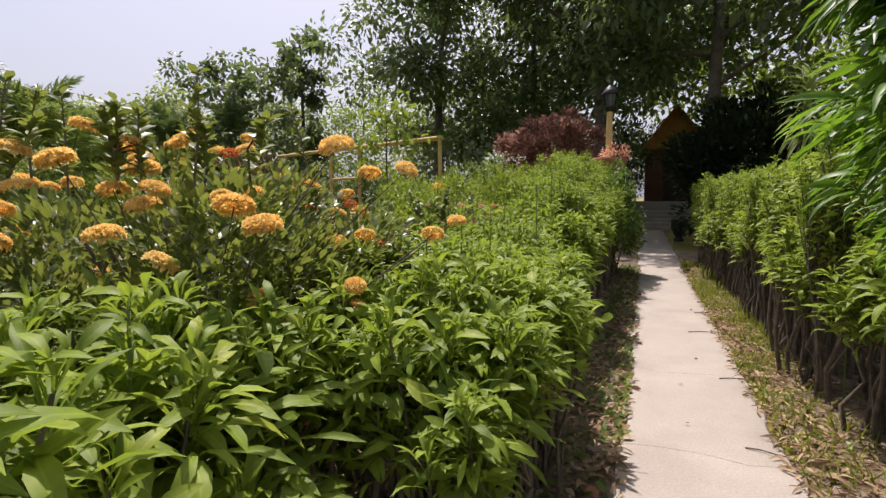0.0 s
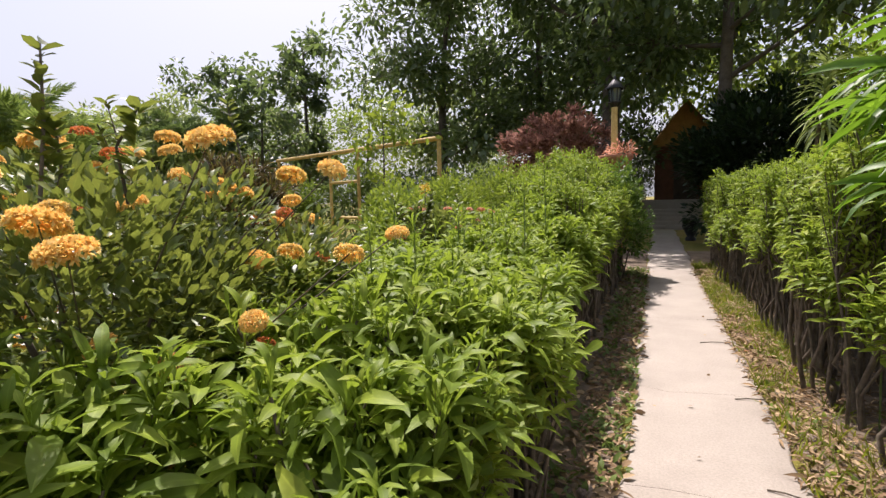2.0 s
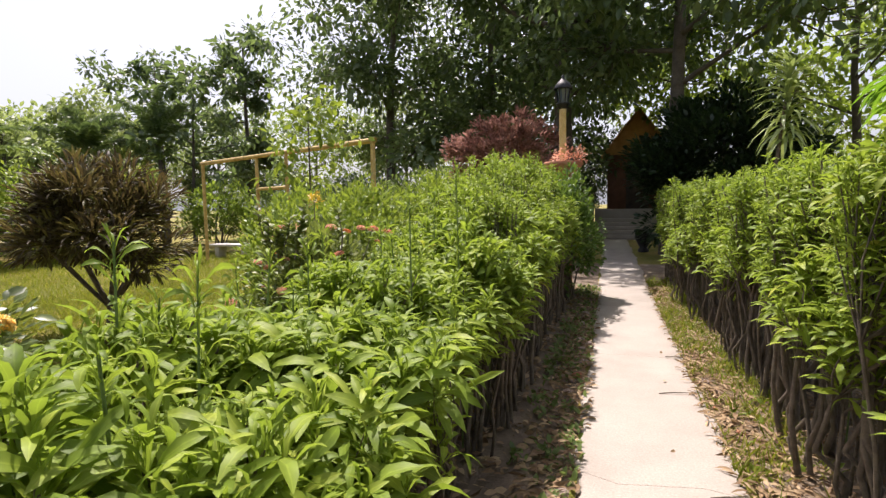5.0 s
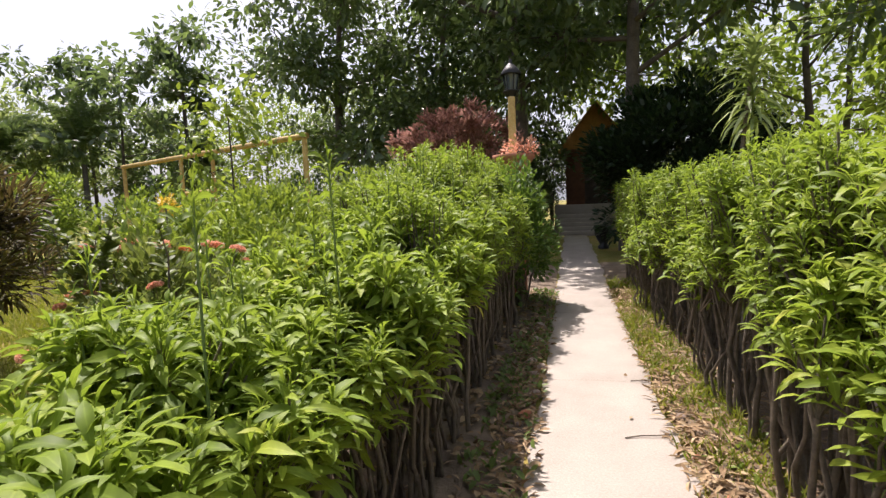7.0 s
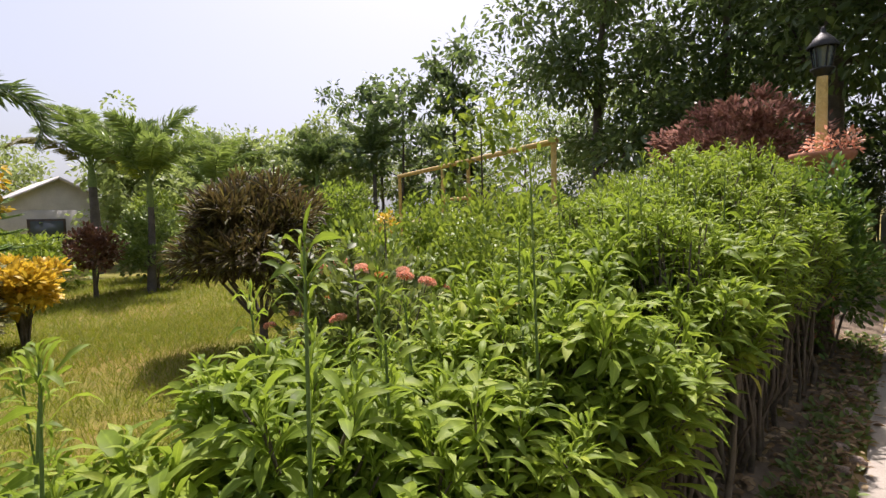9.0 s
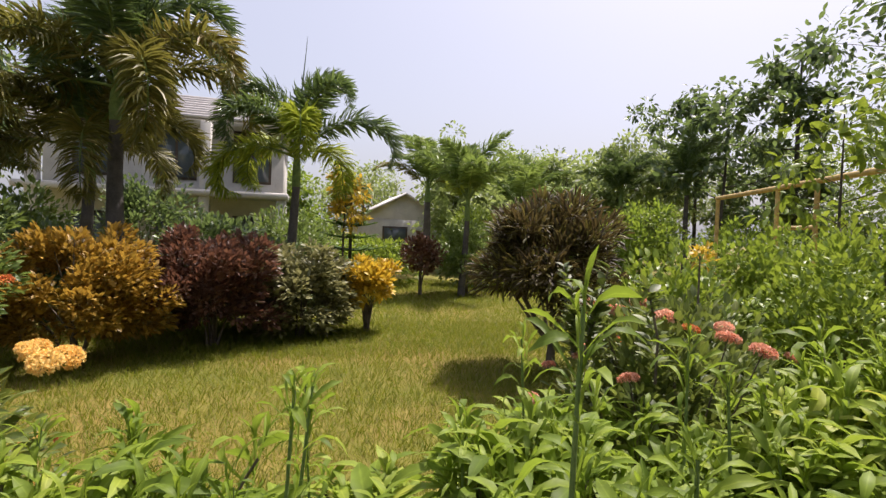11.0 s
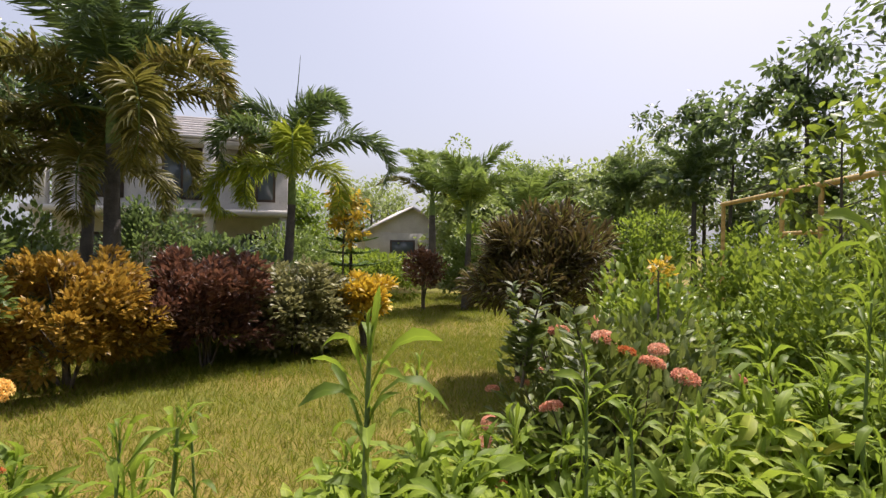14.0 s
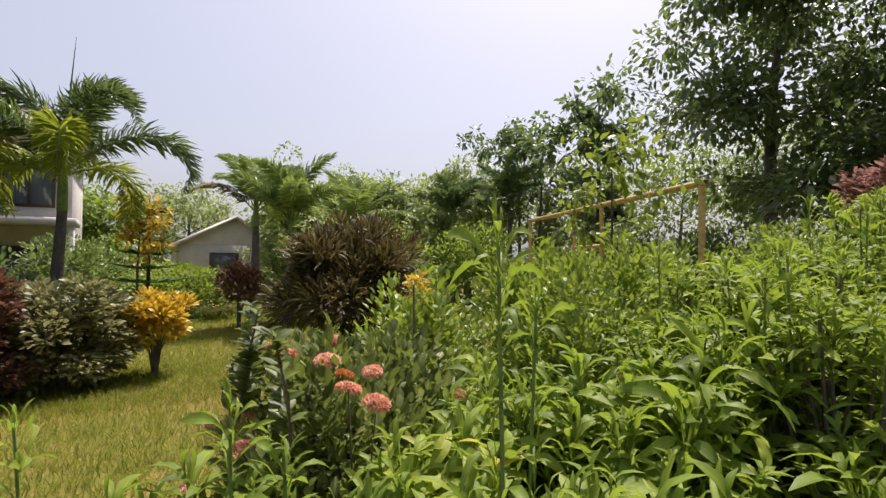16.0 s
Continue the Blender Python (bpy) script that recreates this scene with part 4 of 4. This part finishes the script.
def fan_palm(label, at, z0, count, length):
    """Stiff upright pleated fans on short stalks."""
    ob = thing("fan_palm", label, "palm", at)
    tube(w := Geo(), [(0, 0, -0.1), (0, 0, z0 * 0.6), (0, 0, z0)], [0.12, 0.1, 0.08], 8)
    part("trunk", w, PALM_BARK, ob, smooth=True)
    for k in range(count):
        g, r = Geo(), Geo()
        tube(r, [(0, 0, 0), (0.3 * length, 0, 0.02), (0.5 * length, 0, 0)], [0.015, 0.012, 0.008], 5)
        a = np.linspace(-1.15, 1.15, 30)
        way = np.stack([np.cos(a), np.sin(a), 0.06 * np.cos(a * 9)], 1)
        scatter(g, BLADE, np.tile([0.48 * length, 0, 0], (30, 1)), way, length * rng.uniform(0.72, 0.9, 30), rng.normal(0, 0.4, 30), length * 1.4)
        f = part("frond", g, TREE, ob)
        f.matrix_basis = pose(0, 0, z0 - 0.05, rng.uniform(-30, 30), -88 + 46 * k / count, k * 137.5)
        part("stalk", r, GREEN_STEM, f)
    return ob


fan_palm("fan palm with stiff upright pleated leaves", (-5.3, 0.15, 0), 1.3, 8, 1.15)


def norfolk_pine(at, height):
    ob = thing("norfolk_pine", "young tiered pine with flat whorls of branches", "pine", at)
    w = Geo()
    tube(w, [(0, 0, -0.05), (0, 0, height * 0.5), (0, 0, height)], [0.05, 0.035, 0.008], 7)
    part("trunk", w, BARK, ob)
    for t in range(9):
        z = 0.35 + (height - 0.45) * t / 9
        ln = 1.05 * (1 - t / 10.5)
        g = Geo()
        for k in range(6):
            a = k * math.pi / 3 + t * 0.5
            n = 45
            s = np.linspace(0.1, 1, n)
            p = np.stack([np.cos(a) * s * ln, np.sin(a) * s * ln, z + 0.1 * s * s], 1)
            tube(g, p[::11], 0.012, 4)
            side = np.array([-math.sin(a), math.cos(a), 0]) * np.where(np.arange(n) % 2, 1, -1)[:, None]
            scatter(g, LONG, p, side * 0.8 + np.array([math.cos(a), math.sin(a), 0.25]), 0.24 * (1.15 - 0.6 * s), rng.normal(0, 0.4, n))
        part("whorl", g, SMALL_DARK, ob)


norfolk_pine((-12.3, 5.1, 0), 3.0)
tree("tree", "small tree with bright yellow new leaves", (-11.8, 4.9, 0), 3.2, 0.5, 2.2, 0.035, GOLD, 620, 0.13, limbs=8, category="tree")

# ---- swing frame ----
swing = thing("swing_frame", "rusty yellow-painted steel swing frame on the lawn", "swing frame")
A, B = np.array([-4.6, 11.95, 0]), np.array([-11.5, 14.7, 0])
along = (B - A) / np.linalg.norm(B - A)
across = np.array([-along[1], along[0], 0])


def pipe(name, p, q, r, parent, mat=YELLOW_PAINT):
    g = Geo()
    p, q = np.asarray(p, float), np.asarray(q, float)
    tube(g, [p, p + (q - p) * 0.5, q], r, 10)
    return part(name, g, mat, parent, smooth=True)


top = np.array([0, 0, 2.9])
pipe("beam", A + top - along * 0.08, B + top + along * 0.08, 0.055, swing)
for base in (A, B):
    pipe("post", base - (0, 0, 0.1), base + top, 0.05, swing)
lad = A + (B - A) * 0.6
for base in (lad, lad - along * 1.35):
    pipe("post", base - (0, 0, 0.1), base + top, 0.045, swing)
for z in (1.05, 2.05):
    pipe("rung", lad + (0, 0, z), lad - along * 1.35 + (0, 0, z), 0.04, swing)

# ---- lamp post, planter, hut, steps ----
lamp = thing("lamp_post", "ochre lamp post with a black lantern", "lamp post", (-0.76, 11.85, 0))
g = Geo()
tube(g, [(0, 0, -0.1), (0, 0, 1.5), (0, 0, 3.25)], [0.075, 0.068, 0.06], 12)
part("pole", g, YELLOW_PAINT, lamp, smooth=True)
g = Geo()
lathe(g, [(0.03, 3.22), (0.09, 3.26), (0.1, 3.3), (0.13, 3.32), (0.13, 3.34), (0.09, 3.35)], 12)
part("lantern_base", g, IRON, lamp)
for k in range(6):
    a = k * math.pi / 3
    g = Geo()
    tube(g, [(0.09 * math.cos(a), 0.09 * math.sin(a), 3.34), (0.13 * math.cos(a), 0.13 * math.sin(a), 3.6)], 0.009, 5)
    part("lantern_bar", g, IRON, lamp)
g = Geo()
lathe(g, [(0.082, 3.35), (0.12, 3.59)], 6)
part("lantern_glass", g, GLASS, lamp)
g = Geo()
lathe(g, [(0.17, 3.59), (0.175, 3.61), (0.11, 3.7), (0.05, 3.76), (0.025, 3.79), (0.03, 3.82), (0.001, 3.86)], 12)
part("lantern_cap", g, IRON, lamp)

planter = thing("planter", "terracotta bowl planter on a brick column", "planter", (-0.72, 11.55, 0.02))
g = Geo()
box(g, -0.15, -0.15, -0.07, 0.15, 0.15, 1.95, 0.015)
part("column", g, TERRACOTTA, planter)
g = Geo()
lathe(g, [(0.16, 1.95), (0.2, 2.0), (0.29, 2.14), (0.34, 2.2), (0.34, 2.25), (0.3, 2.25), (0.27, 2.2), (0.001, 2.18)], 22)
part("bowl", g, TERRACOTTA, planter, smooth=True)
shrub("planter_flowers", "pink flowering plant growing in the bowl", "flowers", (-0.6, 11.5, 2.17), 0.32, 0.3, 0.03, 0.36, PINK_FL, 300, 0.06, OVAL)

steps = thing("steps", "flight of worn concrete steps up to the hut", "steps", kind="structure")
for k in range(5):
    g = Geo()
    box(g, -0.35, 25.5 + k * 0.3, -0.05 if k == 0 else k * 0.17 - 0.12, 1.75, 25.5 + (k + 1) * 0.3 + 0.03, (k + 1) * 0.17, 0.02)
    part("step", g, CONCRETE, steps)
hut = thing("hut", "small timber hut with a steep boarded roof", "hut", (1.3, 29.4, 0.42))
g = Geo()
box(g, -1.9, -1.6, -0.5, 1.9, 1.9, 0.85, 0.02)
part("plinth", g, CONCRETE, hut)
g = Geo()
box(g, -1.35, -1.3, 0.85, 1.35, 1.6, 3.4, 0.01)
part("wall", g, HUT_WALL, hut)
g = Geo()
box(g, -0.5, -1.37, 0.85, 0.5, -1.302, 2.85, 0.01)
part("door", g, DARK_GAP, hut)
for side in (-1, 1):
    for k in range(9):
        t0, t1 = k / 9, (k + 1.12) / 9
        g = Geo()
        x0, z0_, x1, z1_ = side * 1.65 * (1 - t0), 3.25 + 2.2 * t0, side * 1.65 * (1 - min(1, t1)), 3.25 + 2.2 * min(1, t1)
        v = [(x0, -1.9, z0_ + 0.05), (x0, 2.0, z0_ + 0.05), (x1, 2.0, z1_), (x1, -1.9, z1_),
             (x0, -1.9, z0_), (x0, 2.0, z0_), (x1, 2.0, z1_ - 0.05), (x1, -1.9, z1_ - 0.05)]
        g.add(v, [(0, 1, 2, 3), (7, 6, 5, 4), (0, 4, 5, 1), (1, 5, 6, 2), (2, 6, 7, 3), (3, 7, 4, 0)])
        part("roof_board", g, ROOF_WOOD, hut)
g = Geo()
g.add([(-1.5, -1.28, 3.4), (1.5, -1.28, 3.4), (0, -1.28, 5.38), (-1.5, -1.2, 3.4), (1.5, -1.2, 3.4), (0, -1.2, 5.38)], [(0, 1, 2), (5, 4, 3)])
part("gable", g, ROOF_WOOD, hut)

# ---- house beyond the palms ----
house = thing("house", "white two-storey plastered house with a pale coursed roof", "house", (-18.5, 1.35, 0))
g = Geo()
box(g, -4, -5.0, -0.1, 0, 2.0, 4.82, 0.02)
part("wall", g, PLASTER, house)
g = Geo()
box(g, -4.3, -5.3, 4.82, 0.75, 2.3, 4.98, 0.03)
part("eave", g, PLASTER, house)
for k in range(9):
    g = Geo()
    x1, dz = 0.85 - k * 0.27, k * 0.13
    box(g, -4.5 + k * 0.12, -5.4 + k * 0.2, 4.985 + dz, x1, 2.4 - k * 0.2, 5.09 + dz, 0.025)
    part("roof_course", g, ROOF_GREY, house)
g = Geo()
box(g, 0.0, -5.2, 2.55, 1.4, 2.2, 2.75, 0.03)
part("balcony", g, PLASTER, house)
for k in range(4):
    g = Geo()
    y = -4.9 + k * 2.25
    box(g, 1.0, y, -0.1, 1.3, y + 0.3, 4.82 if k % 2 == 0 else 2.55, 0.02)
    part("pillar", g, PLASTER, house)
for k in range(3):
    for z in (0.3, 3.1):
        y = -4.2 + k * 2.3
        win = part("window", box(Geo(), 0.003, y, z, 0.05, y + 1.2, z + 1.7), DARK_GAP, house)
        part("pane", box(Geo(), 0.051, y + 0.08, z + 0.08, 0.06, y + 0.56, z + 1.62), GLASS, win)
        part("pane", box(Geo(), 0.051, y + 0.64, z + 0.08, 0.06, y + 1.12, z + 1.62), GLASS, win)

cottage = thing("cottage", "low pale cottage with a light gabled roof, far off", "house", (-31, 9.5, 0))
part("wall", box(Geo(), -2.5, -2.6, -0.1, 2.5, 2.6, 2.4, 0.02), PLASTER, cottage)
for side in (-1, 1):
    g = Geo()
    v = [(-2.9, side * 3.1, 2.25), (2.9, side * 3.1, 2.25), (2.9, 0, 3.9), (-2.9, 0, 3.9)]
    v += [(x, y, z - 0.12) for x, y, z in v]
    g.add(v, [(0, 1, 2, 3), (7, 6, 5, 4), (0, 4, 5, 1), (1, 5, 6, 2), (2, 6, 7, 3), (3, 7, 4, 0)])
    part("roof", g, ROOF_GREY, cottage)
g = Geo()
g.add([(2.42, -2.6, 2.4), (2.42, 2.6, 2.4), (2.42, 0, 3.78), (2.5, -2.6, 2.4), (2.5, 2.6, 2.4), (2.5, 0, 3.78)], [(0, 1, 2), (5, 4, 3)])
part("gable", g, PLASTER, cottage)
win = part("window", box(Geo(), 2.503, -1.2, 0.9, 2.54, 0.2, 2.0), DARK_GAP, cottage)
part("pane", box(Geo(), 2.541, -1.1, 1.0, 2.55, 0.1, 1.9), GLASS, win)

# ---- bamboo and dracaena beyond the path ----
bam = thing("bamboo_clump", "arching bamboo with narrow bright green leaves", "bamboo", (1.45, 3.35, 0))
CULMS = ((215, 1.15, 3.3), (230, 1.45, 2.9), (205, 0.85, 3.7), (240, 0.9, 3.3), (222, 1.7, 2.75), (195, 0.7, 3.1), (250, 1.2, 3.0), (212, 1.35, 3.5), (190, 0.45, 2.6), (232, 0.6, 2.5), (100, 2.3, 2.85), (245, 1.5, 3.4), (205, 1.0, 2.4), (320, 0.7, 3.4))
for deg, reach, tall in CULMS:
    a = radians(deg)
    pts = [np.array([math.cos(a) * 0.6 * reach * q ** 2, math.sin(a) * 0.6 * reach * q ** 2, tall * q - 0.28 * tall * q ** 4]) for q in np.linspace(-0.02, 1, 9)]
    w, g = Geo(), Geo()
    tube(w, pts, np.linspace(0.016, 0.003, 9), 6)
    part("culm", w, GREEN_STEM, bam, smooth=True)
    twigs = 26
    for q in range(twigs):
        t = rng.uniform(0.5, 1.0)
        p = np.array([np.interp(t, np.linspace(0, 1, 9), [v[j] for v in pts]) for j in range(3)])
        b = a + rng.normal(0, 0.8)
        e = p + np.array([math.cos(b), math.sin(b), 0]) * rng.uniform(0.08, 0.24) + np.array([0, 0, rng.uniform(-0.32, 0.04)])
        n = 11
        f = rng.uniform(0.25, 1, n)
        d = np.stack([np.cos(b + rng.normal(0, 0.5, n)), np.sin(b + rng.normal(0, 0.5, n)), rng.uniform(-0.75, 0.1, n)], 1)
        scatter(g, LONG, p + (e - p) * f[:, None], d, rng.uniform(0.14, 0.27, n), rng.normal(0, 0.5, n), rng.uniform(0.13, 0.2, n))
    part("leaves", g, BAMBOO, bam)

dra = thing("dracaena", "slender dracaena with drooping strap leaves", "dracaena", (2.4, 10.6, 0))
tube(g := Geo(), [(-0.4, 0, -0.05), (-0.25, 0, 0.9), (-0.1, 0, 2.2), (0, 0, 3.2)], [0.035, 0.03, 0.025, 0.02], 7)
part("stem", g, STEM, dra, smooth=True)
STRAP = leaf([(0, 0.03, 0), (0.25, 0.055, 0.1), (0.55, 0.06, 0.0), (0.8, 0.045, -0.28), (0.95, 0.004, -0.6)], 0.3)
g = Geo()
n = 90
t = np.linspace(0, 1, n)
az = np.arange(n) * 2.4
el = np.radians(80 - 95 * t)
scatter(g, STRAP, np.stack([np.zeros(n), np.zeros(n), 3.25 - 0.9 * t], 1), np.stack([np.cos(az) * np.cos(el), np.sin(az) * np.cos(el), np.sin(el)], 1), rng.uniform(0.34, 0.5, n), rng.normal(0, 0.2, n))
part("leaves", g, STRAPLEAF, dra)

# ---- urn at the path's end ----
urn = thing("urn", "dark stone urn standing beside the path", "urn", (1.1, 19.6, 0))
part("body", lathe(Geo(), [(0.16, -0.02), (0.17, 0.05), (0.11, 0.12), (0.2, 0.28), (0.27, 0.45), (0.25, 0.58), (0.29, 0.64), (0.29, 0.68), (0.23, 0.68), (0.2, 0.6), (0.001, 0.58)], 20), IRON, urn, smooth=True)

# ---- edging stones, litter, weeds, grass ----
ROCKS = []
for k in range(5):
    bm = bmesh.new()
    bmesh.ops.create_icosphere(bm, subdivisions=2, radius=1)
    for v in bm.verts:
        v.co *= 1 + 0.28 * noise.noise(v.co * 1.3 + Vector((k * 7, 0, 0)))
        v.co.z *= 0.62
    me = bpy.data.meshes.new("edging_stone")
    bm.to_mesh(me)
    bm.free()
    me.materials.append(TERRACOTTA if k < 1 else STONE)
    me.polygons.foreach_set("use_smooth", np.ones(len(me.polygons), bool))
    ROCKS.append(me)
for side in (-1, 1):
    y = -0.5
    while y < 9.5:
        y += rng.uniform(0.12, 0.5)
        r = rng.uniform(0.025, 0.058)
        st = new("edging_stone", ROCKS[rng.integers(5)])
        st.matrix_basis = pose(path_edge(y, side) + side * rng.uniform(0.05, 0.14), y, 0.008, 0, 0, rng.uniform(0, 360)) @ Matrix.Diagonal((r, r * rng.uniform(0.8, 1.5), r, 1))
        tagged(st, "rounded reddish stone edging the path", "stone", "edging stones")


def patch(name, label, category, temp, mat, n, area, size, upright, z=0.0, dense=None):
    g = Geo()
    x = rng.uniform(area[0], area[1], n)
    y = rng.uniform(area[2], area[3], n)
    if dense is not None:
        keep = rng.uniform(0, 1, n) < dense(x, y)
        x, y = x[keep], y[keep]
    n = len(x)
    a = rng.uniform(0, 6.28, n)
    up = rng.uniform(*upright, n)
    scatter(g, temp, np.stack([x, y, z + rng.uniform(0, 0.012, n)], 1), np.stack([np.cos(a), np.sin(a), up], 1), rng.uniform(*size, n), rng.normal(0, 0.6, n))
    return tagged(part(name, g, mat), label, category, kind="stuff")


def tufty(x, y):
    return np.clip(0.5 + 0.6 * np.sin(x * 7 + np.sin(y * 3) * 2) * np.sin(y * 4.3 + x), 0, 1)


patch("leaf_litter", "dry brown fallen leaves under the hedge", "litter", OVAL, LITTER, 5200, (-1.5, -0.08, -1.5, 12), (0.035, 0.085), (-0.1, 0.35), 0.006)
patch("leaf_litter", "dry brown fallen leaves beside the path", "litter", LONG, LITTER, 9000, (0.72, 2.1, -1.5, 13), (0.04, 0.11), (-0.1, 0.35), 0.006)
patch("leaf_litter", "straw-coloured dry leaves along the path's edge", "litter", LONG, LITTER, 2600, (0.77, 1.08, -1, 12), (0.05, 0.13), (-0.05, 0.5), 0.012)
patch("leaf_litter", "straw-coloured dry leaves along the path's edge", "litter", LONG, LITTER, 1300, (-0.4, -0.12, -1, 10), (0.05, 0.11), (-0.05, 0.5), 0.012)
patch("stray_leaves", "few dry leaves and twigs on the path", "litter", OVAL, LITTER, 14, (-0.1, 0.76, -0.5, 12), (0.02, 0.05), (-0.02, 0.1), 0.008)
patch("weeds", "low green weeds along the path's edge", "weeds", BLADE, GRASS, 15000, (0.74, 1.25, -1, 13), (0.05, 0.16), (0.5, 2.0), 0.0, lambda x, y: tufty(x, y) * np.clip((y - 2) / 5, 0.08, 1))
patch("weeds", "low green weeds along the path's edge", "weeds", OVAL, GREEN, 5000, (-0.5, -0.1, -1, 12), (0.03, 0.08), (0.2, 1.5), 0.0, tufty)
patch("weeds", "low green weeds along the path's edge", "weeds", OVAL, LIME, 3500, (0.76, 1.3, -1, 13), (0.03, 0.07), (0.2, 1.5), 0.0, lambda x, y: tufty(x, y) * np.clip((y - 2) / 5, 0.08, 1))
patch("grass", "short mown grass blades of the lawn", "grass", BLADE, GRASS, 130000, (-9.5, -1.6, 0.0, 11), (0.05, 0.12), (0.5, 2.4), -0.03, lambda x, y: np.clip(1.25 + (x + 2.5) * 0.09, 0.35, 1))
patch("grass", "short grass blades on the far lawn", "grass", BLADE, GRASS, 110000, (-18, -7, 2.5, 17), (0.07, 0.15), (0.5, 2.0), -0.03)
patch("grass", "short grass blades beyond the tall hedge", "grass", BLADE, GRASS, 20000, (2.2, 6, 1, 14), (0.06, 0.14), (0.5, 2.0), -0.03)

bench = thing("garden_bench", "low white concrete slab bench on the lawn", "bench", (-11.3, 15.6, 0))
part("seat", box(Geo(), -0.75, -0.22, 0.36, 0.75, 0.22, 0.44, 0.012), PLASTER, bench)
for k in (-0.5, 0.5):
    part("leg", box(Geo(), k - 0.07, -0.18, -0.08, k + 0.07, 0.18, 0.36, 0.01), PLASTER, bench)

for tx, ty, tl, ta in ((0.6, 6.57, 0.3, 12), (0.66, 3.75, 0.22, -20), (0.7, 5.05, 0.26, 8), (0.1, 9.2, 0.18, 35), (0.68, 2.9, 0.2, 25), (0.72, 7.6, 0.24, -8)):
    g = Geo()
    tube(g, [(-tl / 2, 0, 0.006), (-tl / 6, 0.012, 0.012), (tl / 6, 0.004, 0.014), (tl / 2, 0.03, 0.006)], [0.005, 0.0045, 0.004, 0.002], 5)
    tw = part("twig", g, STEM)
    tw.matrix_basis = pose(tx, ty, 0, 0, 0, ta)
    tagged(tw, "thin dry brown twig lying on the path", "twig", "fallen twigs")
